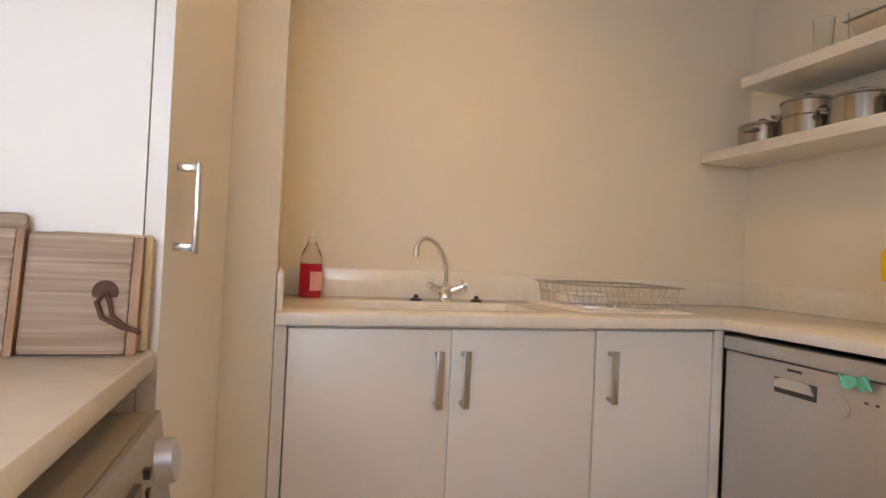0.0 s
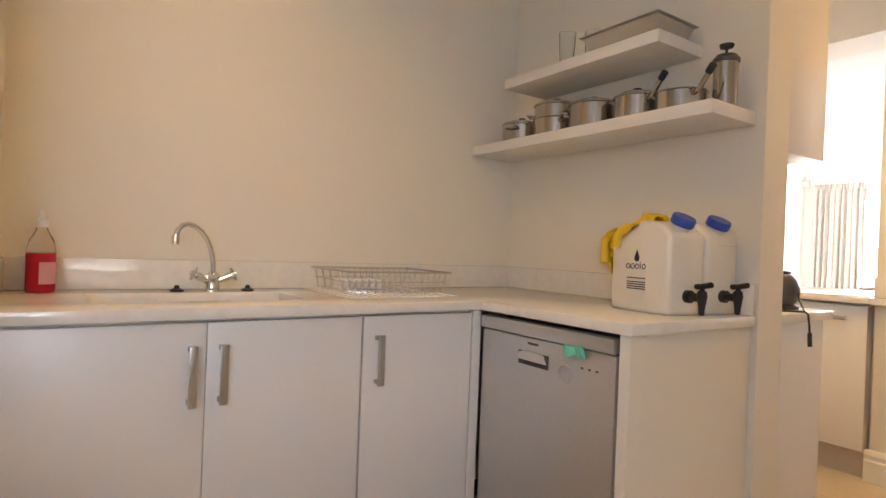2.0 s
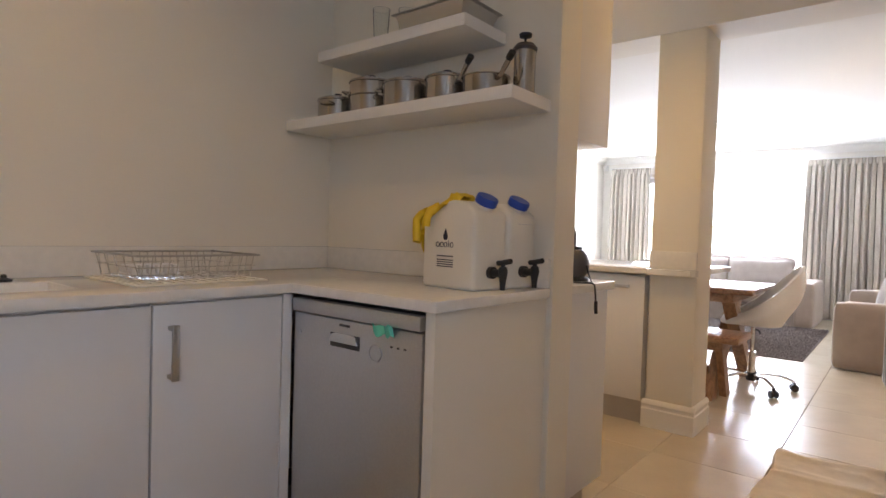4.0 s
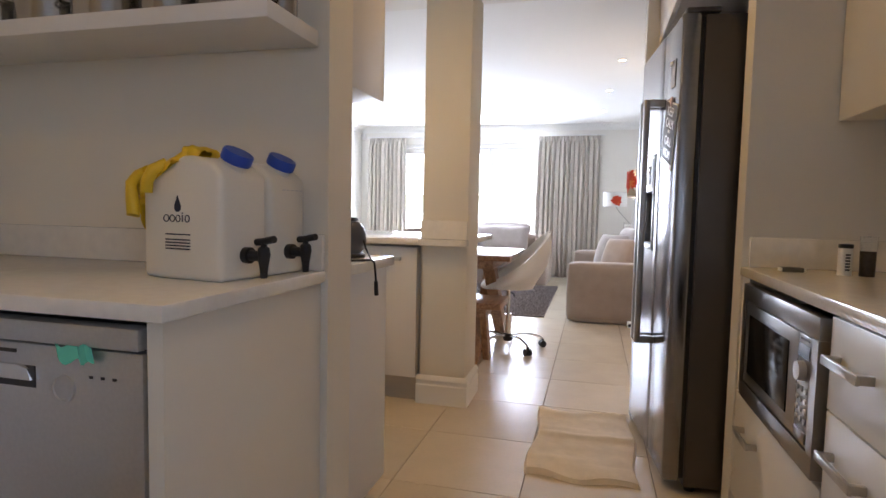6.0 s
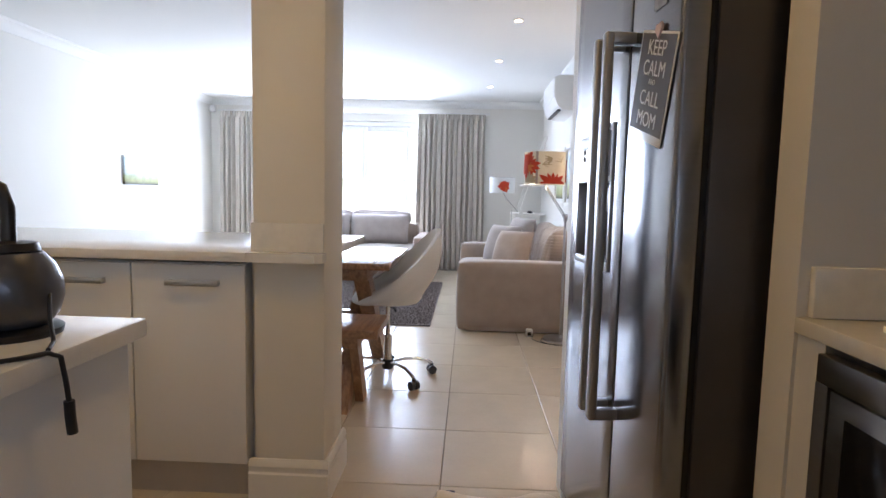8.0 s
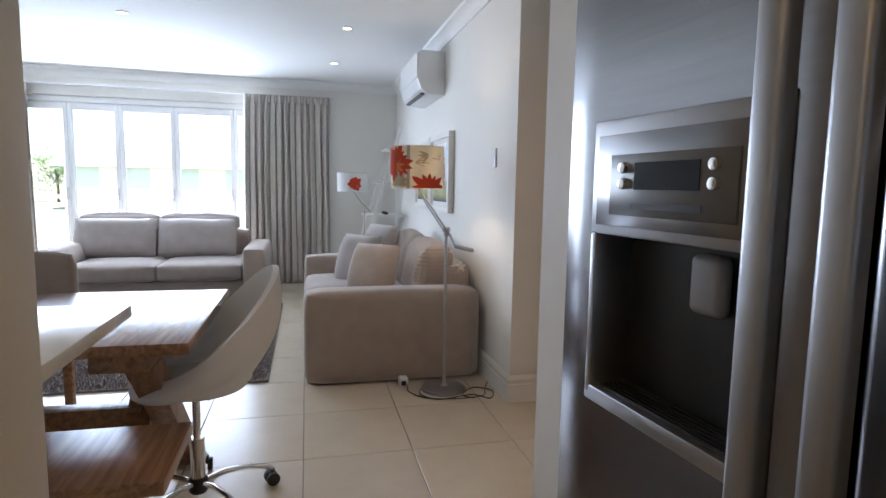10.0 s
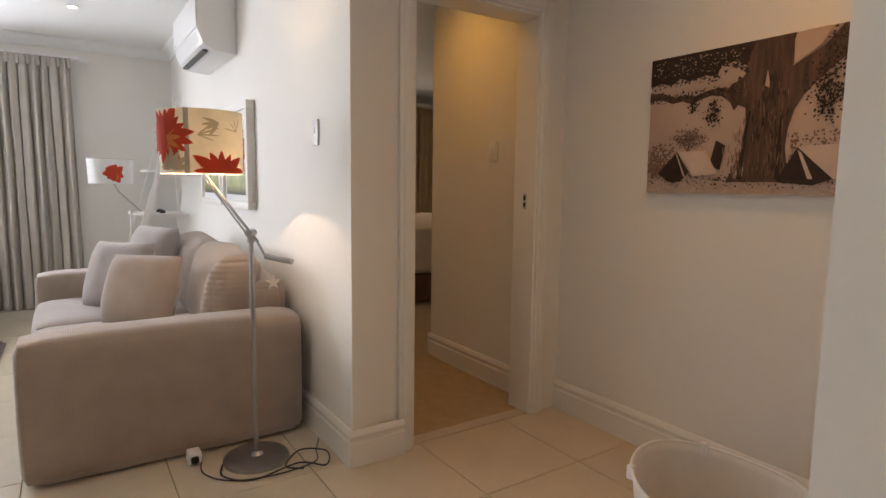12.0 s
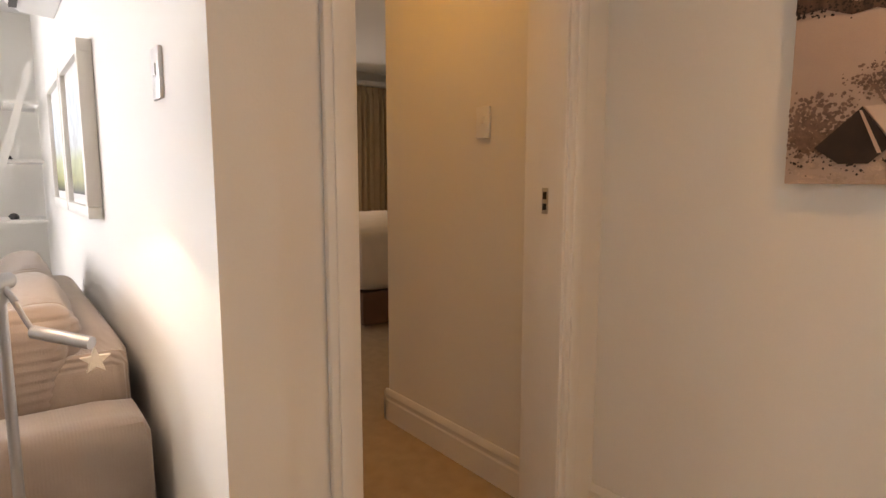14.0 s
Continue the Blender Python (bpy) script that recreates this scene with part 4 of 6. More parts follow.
part("case", B(MX0 + 0.037, MX1 - 0.037, -0.60, -0.125, MZ0 + 0.03, MZ1 - 0.053), M_DARK, mw)
dr = part("door", B(2.272, MX1 - 0.04, -0.124, -0.108, MZ0 + 0.056, MZ1 - 0.056, bev=0.002), M_OVEN, mw)
part("window", B(2.335, MX1 - 0.085, -0.1085, -0.1055, MZ0 + 0.092, MZ1 - 0.092, bev=0.001), M_BLACKGLASS, dr, "black glass window")
kp = part("keypad_panel", B(MX0 + 0.038, 2.269, -0.124, -0.108, MZ0 + 0.056, MZ1 - 0.056, bev=0.002), M_OVEN, mw)
part("display", B(2.192, 2.262, -0.1085, -0.106, 0.742, 0.774), M_BLACKGLASS, kp)
part("knob", L([(0.024, 0), (0.022, 0.016), (0.0001, 0.018)], 2.227, -0.1075, 0.712, 24, "y"), M_NICKEL, kp)
for r in range(4):
    for c in range(3):
        part("button", L([(0.0075, 0), (0.0065, 0.003), (0.0001, 0.004)], 2.202 + 0.026 * c, -0.1075, 0.668 - 0.024 * r, 12, "y"), M_NICKEL, kp)
part("release_button", B(2.190, 2.262, -0.1085, -0.104, 0.546, 0.572, bev=0.002), M_OVEN, kp)
part("badge", B(2.20, 2.255, -0.1085, -0.1065, 0.783, 0.788), M_DARK, kp)
ur = thing("wall_cabinet", (2.0, -0.56, 1.385), "cream kitchen wall cabinet above the microwave worktop", "wall cabinet", "kitchen wall cabinets")
part("body", B(0.4, 2.882, -0.758, -0.395, 1.388, 2.30), M_CAB, ur)
for k in range(4):
    part("door", B(0.404 + 0.62 * k, 1.02 + 0.62 * k, -0.394, -0.376, 1.386, 2.298, bev=0.002), M_CAB, ur)

mb = thing("matchbox", (2.74, -0.22, 0.9), "small dark matchbox lying on the worktop", "matchbox")
part("sleeve", B(2.722, 2.758, -0.255, -0.195, 0.9005, 0.914, bev=0.001), mat("matchbox_print", (0.10, 0.09, 0.06), 0.5, vary=0.5, scale=60), mb)
part("tray", B(2.725, 2.755, -0.262, -0.190, 0.902, 0.9125), M_JUG, mb)
sh = thing("salt_shaker", (2.70, -0.355, 0.9), "white printed pot with a black lid", "shaker")
part("pot", L([(0.019, 0), (0.019, 0.085), (0.0001, 0.085)], 2.70, -0.355, 0.9, 24), M_WHITEP, sh)
part("lid", L([(0.0195, 0.082), (0.0195, 0.094), (0.0001, 0.096)], 2.70, -0.355, 0.9, 24), M_DARK, sh)
bm = bmesh.new()
for k in range(6):
    box(bm, 2.6795, 2.682, -0.361, -0.349, 0.915 + 0.009 * k, 0.920 + 0.009 * k)
part("print", bm, M_INK, sh)
gr = thing("pepper_grinder", (2.69, -0.41, 0.9), "glass grinder filled with dark peppercorns and clear cap", "grinder")
part("jar", L([(0.020, 0), (0.021, 0.075), (0.0001, 0.076)], 2.69, -0.41, 0.9, 24), mat("peppercorns", (0.03, 0.022, 0.018), 0.3, vary=0.6, scale=140), gr)
part("cap", L([(0.022, 0.076), (0.023, 0.118), (0.0001, 0.12)], 2.69, -0.41, 0.9, 24), M_GLASS, gr)

# ---- fridge ----
fg = thing("refrigerator", (3.46, -0.2, 0), "stainless steel side-by-side refrigerator with water dispenser and long handles", "refrigerator")
FX0, FX1, FG, FY = 3.005, 3.783, 3.298, 0.165
part("cabinet", B(FX0, FX1, -0.20, 0.085, 0.03, 1.80, bev=0.004), M_FRSIDE, fg)
part("seal", B(FX0 + 0.01, FX1 - 0.01, 0.085, 0.098, 0.06, 1.795), M_DARK, fg)
d1 = part("door", B(FX0, FG - 0.003, 0.098, FY, 0.05, 1.81, bev=0.012, seg=3), M_STEEL, fg)
DX0, DX1 = 3.378, 3.705
d2 = part("door", slab([FG + 0.003, DX0, DX1, FX1], [0.05, 0.92, 1.335, 1.81], [(1, 1)], 0.098, FY, "xz"), M_STEEL, fg)
disp = bmesh.new()
box(disp, DX0, DX1, 0.10, FY + 0.006, 1.172, 1.337, bev=0.003)
box(disp, DX0, DX0 + 0.014, 0.10, FY + 0.006, 0.92, 1.172, bev=0.003)
box(disp, DX1 - 0.014, DX1, 0.10, FY + 0.006, 0.92, 1.172, bev=0.003)
box(disp, DX0, DX1, 0.10, FY + 0.006, 0.912, 0.936, bev=0.003)
part("dispenser_frame", disp, M_FRBAR, d2, "silver dispenser surround")
bm = B(DX0 + 0.012, DX1 - 0.012, 0.1, 0.104, 0.925, 1.175)
part("dispenser_recess", bm, M_DARK, d2, "black dispenser recess")
part("ice_lever", B((DX0 + DX1) / 2 - 0.052, (DX0 + DX1) / 2 + 0.004, 0.104, 0.128, 1.080, 1.158, bev=0.0115, seg=5), mat("lever_grey", (0.30, 0.30, 0.30), 0.4), d2)
bm = bmesh.new()
for k in range(6):
    box(bm, DX0 + 0.02, DX1 - 0.02, 0.108 + 0.009 * k, 0.112 + 0.009 * k, 0.936, 0.940)
part("drip_grille", bm, M_DARK, d2)
part("panel_face", B(DX0 + 0.016, DX1 - 0.016, FY + 0.005, FY + 0.009, 1.186, 1.315, bev=0.001), M_STEEL, d2)
part("dispenser_panel", B(DX0 + 0.05, DX1 - 0.05, FY + 0.008, FY + 0.011, 1.202, 1.286, bev=0.001), mat("panel_grey", (0.12, 0.12, 0.12), 0.25), d2)
part("display", B(DX0 + 0.105, DX1 - 0.105, FY + 0.0105, FY + 0.0125, 1.238, 1.274), M_BLACKGLASS, d2)
for x in (DX0 + 0.082, DX1 - 0.082):
    for z in (1.246, 1.268):
        part("button", L([(0.0085, 0), (0.007, 0.006), (0.0001, 0.007)], x, FY + 0.011, z, 14, "y"), M_CHROME, d2)
part("slot", B(DX0 + 0.10, DX1 - 0.10, FY + 0.0105, FY + 0.013, 1.212, 1.220), M_DARK, d2)
for x, d in ((3.270, d1), (3.343, d2)):
    bm = B(x - 0.016, x + 0.016, FY + 0.056, FY + 0.080, 0.525, 1.545, bev=0.007, seg=3)
    box(bm, x - 0.014, x + 0.014, FY - 0.002, FY + 0.060, 0.525, 0.555, bev=0.004)
    box(bm, x - 0.014, x + 0.014, FY - 0.002, FY + 0.060, 1.515, 1.545, bev=0.004)
    part("handle", bm, M_FRBAR, d, "long satin metal handle")
for x in (FX0 + 0.05, FX1 - 0.05):
    part("foot", L([(0.02, 0), (0.02, 0.03)], x, 0.05, 0.0, 14), M_DARK, fg)
    part("hinge_cover", B(x - 0.04, x + 0.04, 0.03, 0.15, 1.802 if x > 3.4 else 1.812, 1.83, bev=0.004), M_FRSIDE, fg)
oc = thing("wall_cabinet", (3.46, -0.3, 1.90), "cream cupboard built in above the refrigerator", "wall cabinet", "kitchen wall cabinets")
part("body", B(2.992, 3.788, -0.75, 0.085, 1.90, 2.48), M_CAB, oc)
for a, b in ((2.994, 3.297), (3.299, 3.786)):
    part("door", B(a, b, 0.086, 0.104, 1.902, 2.478, bev=0.002), M_CAB, oc)


def words(text, size, m, parent, name):
    cu = bpy.data.curves.new(name, "FONT")
    cu.body, cu.size, cu.align_x, cu.extrude = text, size, "CENTER", 0.0004
    tmp = bpy.data.objects.new(name, cu)
    me = bpy.data.meshes.new_from_object(tmp)
    bpy.data.objects.remove(tmp)
    me.transform(ORG[parent].inverted() @ m)
    me.materials.clear()
    me.materials.append(M_WHITEP)
    ob = new(name, me)
    ob.parent = parent
    ORG[ob] = ORG[parent]
    return ob


mag = thing("fridge_magnet", (3.17, FY, 1.38), "dark grey motto card with white lettering pinned to the fridge door", "card")
CARD = pose(3.138, FY + 0.004, 1.385, 0, -16, 0)
bm = B(-0.102, 0.102, -0.001, 0.001, -0.125, 0.125, bev=0.0005)
bm.transform(CARD)
part("border", bm, M_WHITEP, mag)
bm = B(-0.096, 0.096, 0.0008, 0.0018, -0.104, 0.119)
bm.transform(CARD)
part("card", bm, mat("card_dark", (0.07, 0.065, 0.065), 0.6), mag, "dark grey card face")
for text, size, z in (("KEEP", 0.049, 0.072), ("CALM", 0.049, 0.026), ("AND", 0.018, 0.006), ("CALL", 0.049, -0.042), ("MOM", 0.049, -0.090)):
    words(text, size, CARD @ pose(0, 0.002, z, 90, 0, 180), mag, "lettering")
hm = thing("heart_magnet", (3.19, FY, 1.50), "small pale heart-shaped fridge magnet", "magnet")
heart = [(0, -0.018), (0.016, 0.002), (0.017, 0.012), (0.009, 0.018), (0, 0.011), (-0.009, 0.018), (-0.017, 0.012), (-0.016, 0.002)]
bm = prism(bmesh.new(), [(3.105 + a, 1.505 + b) for a, b in heart], "y", FY + 0.004, FY + 0.010)
part("heart", bm, mat("heart_paint", (0.65, 0.48, 0.44), 0.5), hm)
nt_ = thing("fridge_note", (3.17, FY, 1.62), "small grey photo note held by a round magnet", "note")
part("paper", B(3.085, 3.15, FY + 0.001, FY + 0.003, 1.56, 1.665), mat("note_grey", (0.25, 0.25, 0.26), 0.5, vary=0.5, scale=25), nt_)
part("magnet", L([(0.011, 0), (0.010, 0.006), (0.0001, 0.007)], 3.138, FY + 0.003, 1.655, 16, "y"), M_WHITEP, nt_)

# the fridge stands a little askew in its niche
ASKEW = pose(3.78, 0.168, 0, 0, 0, 5.5) @ pose(-3.78, -0.165, 0)
for ob in (fg, mag, hm, nt_):
    ob.matrix_basis = ASKEW @ ob.matrix_basis

# towel on the floor
tw = thing("floor_towel", (3.37, 0.4, 0), "crumpled cream towel laid flat on the floor by the fridge", "towel")
bm = bmesh.new()


def towel_f(u, v):
    x, y = 3.0 + 0.77 * u + 0.02 * math.sin(9 * v), 0.165 + 0.455 * v + 0.012 * math.sin(8 * u)
    z = 0.014 + 0.009 * noise.noise(Vector((x * 6, y * 9, 1))) + 0.012 * max(0, math.sin(x * 17 + 2.5 * noise.noise(Vector((x * 2, y * 4, 7))))) ** 4 + 0.012 * max(0, noise.noise(Vector((x * 9, y * 2.2, 4))))
    return Vector((x, y, z if 0.01 < u < 0.99 and 0.01 < v < 0.99 else 0.001))


grid(bm, 70, 46, towel_f)
part("towel", bm, M_TOWEL, tw)
for v0 in (0.06, 0.12, 0.88, 0.94):
    bm = bmesh.new()
    grid(bm, 60, 1, lambda u, v, v0=v0: towel_f(0.02 + 0.96 * u, v0 + 0.014 * v) + Vector((0, 0, 0.003)))
    part("hem_band", bm, M_TOWEL, tw)

tag = thing("cable_tag", (3.80, 0.575, 0), "small black plastic tag lying on the tiles", "tag")
part("tag", B(3.785, 3.815, 0.557, 0.592, 0.0, 0.008, bev=0.002), M_DARK, tag)

# ---- living and dining ----


def soft_box(bm, x0, x1, y0, y1, z0, z1, r=0.05, puff=0.0, n=10, wob=0.0, seed=0):
    """A rounded, slightly puffed block of upholstery."""
    c = Vector(((x0 + x1) / 2, (y0 + y1) / 2, (z0 + z1) / 2))
    h = Vector((abs(x1 - x0) / 2, abs(y1 - y0) / 2, abs(z1 - z0) / 2))
    got = bmesh.ops.create_cube(bm, size=2)
    vs = got["verts"]
    edges = list({e for v in vs for e in v.link_edges})
    bmesh.ops.subdivide_edges(bm, edges=edges, cuts=n, use_grid_fill=True)
    for v in bm.verts:
        p = v.co.copy()
        s = Vector([a * b for a, b in zip(p, h)])
        inner = Vector([max(-(b - r), min(b - r, a)) for a, b in zip(s, h)])
        d = s - inner
        q = inner + (d.normalized() * r if d.length > 1e-6 else d)
        if puff:
            k = [(1 - p[(i + 1) % 3] ** 2) * (1 - p[(i + 2) % 3] ** 2) for i in range(3)]
            for i in range(3):
                if abs(abs(p[i]) - 1) < 1e-4:
                    q[i] += math.copysign(puff * k[i], p[i])
        if wob:
            nv = noise.noise_vector((q + c) * 4 + Vector((seed, 0, 0)))
            q += nv * wob
        v.co = q + c
    return bm


def SB(*a, **k):
    return soft_box(bmesh.new(), *a, **k)


def cushion(name, centre, w, h, d, rot, material, label, group="scatter cushions"):
    """A pillow w wide, h high and d thick, tilted by rot (degrees)."""
    t = thing(name, centre, label, "cushion", group)
    m = pose(*centre, *rot)
    bm = bmesh.new()
    for s in (-1, 1):
        def f(u, v, s=s):
            a, b = 2 * u - 1, 2 * v - 1
            k = max(0.0, (1 - a ** 4) * (1 - b ** 4)) ** 0.55
            pinch = 1 - 0.07 * (1 - abs(b) ** 2) * a * a - 0.0
            pin2 = 1 - 0.07 * (1 - abs(a) ** 2) * b * b
            p = Vector((a * w / 2 * pin2 * 1.0, s * d / 2 * k, b * h / 2 * pinch))
            p += 0.008 * noise.noise_vector(p * 6 + Vector(centre))
            return m @ p
        grid(bm, 18, 18, f)
    bmesh.ops.remove_doubles(bm, verts=bm.verts, dist=0.012)
    part("cover", bm, material, t)
    return t


def ribs(name, base, axis_stretch, scale=34, depth=0.7):
    m = mat(name, base, 0.92, 0, 0.1, 9, 0.4, 260, sheen=0.4)
    nt = m.node_tree
    tc = [n for n in nt.nodes if n.type == "TEX_COORD"][0]
    w = nt.nodes.new("ShaderNodeTexWave")
    w.bands_direction = axis_stretch
    w.inputs["Scale"].default_value, w.inputs["Distortion"].default_value = scale, 0.4
    nt.links.new(tc.outputs["Object"], w.inputs["Vector"])
    old = [n for n in nt.nodes if n.type == "BUMP"][0]
    b2 = nt.nodes.new("ShaderNodeBump")
    b2.inputs["Strength"].default_value, b2.inputs["Distance"].default_value = depth, 0.004
    nt.links.new(w.outputs["Fac"], b2.inputs["Height"])
    nt.links.new(old.outputs["Normal"], b2.inputs["Normal"])
    nt.links.new(b2.outputs["Normal"], nt.nodes["Principled BSDF"].inputs["Normal"])
    return m


M_CORDZ = ribs("corduroy_tan", (0.38, 0.30, 0.245), "X")
# arm fabric lightened and warmed: the floor lamp's light is in its colour
M_ARM_LIT = ribs("corduroy_arm_lit", (0.37, 0.295, 0.245), "Y", 40, 0.10)


def sofa(name, w, label):
    """A boxy two-seater: x along its width from 0 to w, front towards -y, back at y = 1.08."""
    t = thing(name, (0, 0, 0), label, "sofa", "matching sofas")
    part("base", SB(0.0, w, 0.05, 1.06, 0.008, 0.25, r=0.02, n=3), M_SOFA, t)
    part("arm", SB(0, 0.23, -0.01, 1.10, 0.006, 0.585, r=0.045, n=10, puff=0.008), M_ARM_LIT, t)
    part("arm", SB(w - 0.23, w, -0.01, 1.10, 0.006, 0.585, r=0.045, n=10, puff=0.008), M_ARM_LIT, t)
    part("back", SB(0.232, w - 0.232, 0.84, 1.11, 0.2, 0.72, r=0.06, n=8, puff=0.01), M_CORDZ, t)
    half = (w - 0.47) / 2
    for k in range(2):
        x0 = 0.235 + half * k
        part("seat_cushion", SB(x0 + 0.003, x0 + half - 0.003, 0.0, 0.86, 0.25, 0.43, r=0.045, n=10, puff=0.018, wob=0.004, seed=k), M_SOFA, t)
    return t


SW = 2.08
s1 = sofa("sofa", SW, "taupe corduroy two-seat sofa with broad square arms")
s1.matrix_basis = pose(8.455, 0.60, 0, 0, 0, 180) @ pose(0, 0, 0)
s2 = copy_thing(s1, pose(8.93, 1.005 + SW, 0, 0, 0, -90))
s2["label"] = "taupe corduroy two-seat sofa standing before the folding doors"


def back_cushion(x0, x1, y, material, lean):
    t = thing("back_cushion", ((x0 + x1) / 2, y, 0.43), "large tan corduroy back cushion with a ribbed end band", "cushion", "sofa back cushions")
    bm = SB(x0, x1, y - 0.09, y + 0.09, 0.42, 0.83, r=0.07, n=12, puff=0.03, wob=0.012, seed=x0)
    for v in bm.verts:
        v.co.y -= (v.co.z - 0.43) * lean
    part("cover", bm, material, t)
    return t


back_cushion(7.46, 8.20, -0.22, M_CORDZ, 0.22)
back_cushion(6.70, 7.44, -0.22, M_CORDZ, 0.22)
bm = SB(6.610, 6.735, -0.305, -0.085, 0.43, 0.825, r=0.06, n=44, puff=0.02)
for v in bm.verts:
    rib = 1 + 0.018 * math.cos((v.co.z - 0.43) * 2 * math.pi / 0.026)
    v.co.x, v.co.y = 6.70 + (v.co.x - 6.70) * rib, -0.195 + (v.co.y + 0.195) * rib
    v.co.y -= (v.co.z - 0.43) * 0.22
t = thing("bolster_cushion", (6.67, -0.2, 0.43), "ribbed tan corduroy bolster at the sofa end", "cushion")
part("cover", bm, M_CUSH2, t)
cushion("scatter_cushion", (7.22, 0.10, 0.60), 0.44, 0.40, 0.18, (18, 0, 42), M_CUSH2, "plump tan scatter cushion with a creased corner")
cushion("scatter_cushion", (7.72, 0.17, 0.62), 0.44, 0.42, 0.18, (20, 0, 40), M_CUSH, "plump grey scatter cushion")
cushion("scatter_cushion", (7.98, -0.04, 0.70), 0.46, 0.40, 0.18, (18, 0, 24), M_CUSH, "pale grey scatter cushion propped at the back")
for k, y in enumerate((2.58, 1.76)):
    cushion("back_cushion", (9.60, y, 0.635), 0.80, 0.43, 0.22, (16, 0, 90), M_CUSH, "wide grey-taupe back cushion", "sofa back cushions")
    t = thing("back_cushion", (9.80, y, 0.5), "wide grey-taupe cushion behind", "cushion", "sofa back cushions")
    part("cover", SB(9.765, 9.875, y - 0.40, y + 0.40, 0.70, 0.885, r=0.05, n=10, puff=0.02, wob=0.01, seed=k + 5), M_CUSH, t)

# star ornament hanging at the sofa back
star = thing("star_ornament", (6.36, -0.40, 0.69), "small pale fabric star hanging on the sofa", "ornament")
out = []
for k in range(10):
    r = 0.036 if k % 2 == 0 else 0.015
    out.append((-0.40 + r * math.sin(math.pi * k / 5), 0.715 + r * math.cos(math.pi * k / 5)))
part("star", prism(bmesh.new(), out, "x", 6.50, 6.515), M_TOWEL, star)

# rug
rug = solo("rug", bmesh.new(), M_RUG, "dark grey-brown shaggy rug", "rug")
bm = bmesh.new()
random.seed(5)
for i in range(150):
    for j in range(110):
        x, y = 6.53 + 2.39 * (i + random.random()) / 150, 0.845 + 2.03 * (j + random.random()) / 110
        a = random.random() * 6.28
        h, r, lx, ly = 0.022 + 0.014 * random.random(), 0.008, random.uniform(-0.02, 0.02), random.uniform(-0.02, 0.02)
        vs = [bm.verts.new((x + r * math.cos(a + q), y + r * math.sin(a + q), 0.004)) for q in (0, 2.1, 4.2)]
        tip = bm.verts.new((x + lx, y + ly, h))
        for k in range(3):
            bm.faces.new((vs[k], vs[(k + 1) % 3], tip))
box(bm, 6.52, 8.925, 0.835, 2.88, 0.0005, 0.012)
old = rug.data
rug.data = finish(bm, M_RUG, "rug")
bpy.data.meshes.remove(old)


# dining table, bench, chairs
tb = thing("dining_table", (5.20, 1.8, 0), "reddish-brown wooden dining table with crossed trestle legs", "table")
part("tabletop", B(4.74, 5.665, 0.945, 2.75, 0.712, 0.75, bev=0.004), M_WOODTOP, tb)
for y in (1.16, 2.52):
    for s in (-1, 1):
        bm = bmesh.new()
        a, b = Vector((5.20 - s * 0.36, y, 0.0)), Vector((5.20 + s * 0.30, y, 0.71))
        off = 0.046 * s
        prism(bm, [(a.x - 0.07, 0.0), (a.x + 0.07, 0.0), (b.x + 0.07, 0.645), (b.x - 0.07, 0.645)], "y", y + off - 0.042, y + off + 0.042)
        part("leg", bm, M_WOODLEG, tb)
    part("cross_bar", B(4.80, 5.60, y - 0.085, y + 0.085, 0.646, 0.711, bev=0.004), M_WOOD, tb)
part("stretcher", B(5.16, 5.24, 1.20, 2.48, 0.29, 0.40, bev=0.004), M_WOOD, tb)
bn = thing("bench", (4.6, 1.7, 0), "brown wooden dining bench with splayed plank legs", "bench")
part("seat", B(4.475, 4.865, 0.965, 2.45, 0.405, 0.45, bev=0.004), M_WOOD, bn)
for y in (1.12, 2.28):
    for s in (-1, 1):
        bm = prism(bmesh.new(), [(4.675 - s * 0.15, 0), (4.675 - s * 0.04, 0), (4.675 + s * 0.13, 0.345), (4.675 + s * 0.03, 0.345)], "y", y + s * 0.024 - 0.022, y + s * 0.024 + 0.022)
        part("leg", bm, M_WOODLEG, bn)
    part("cross_bar", B(4.515, 4.835, y - 0.05, y + 0.05, 0.346, 0.4045, bev=0.003), M_WOOD, bn)
part("stretcher", B(4.65, 4.70, 1.18, 2.22, 0.15, 0.21, bev=0.003), M_WOOD, bn)


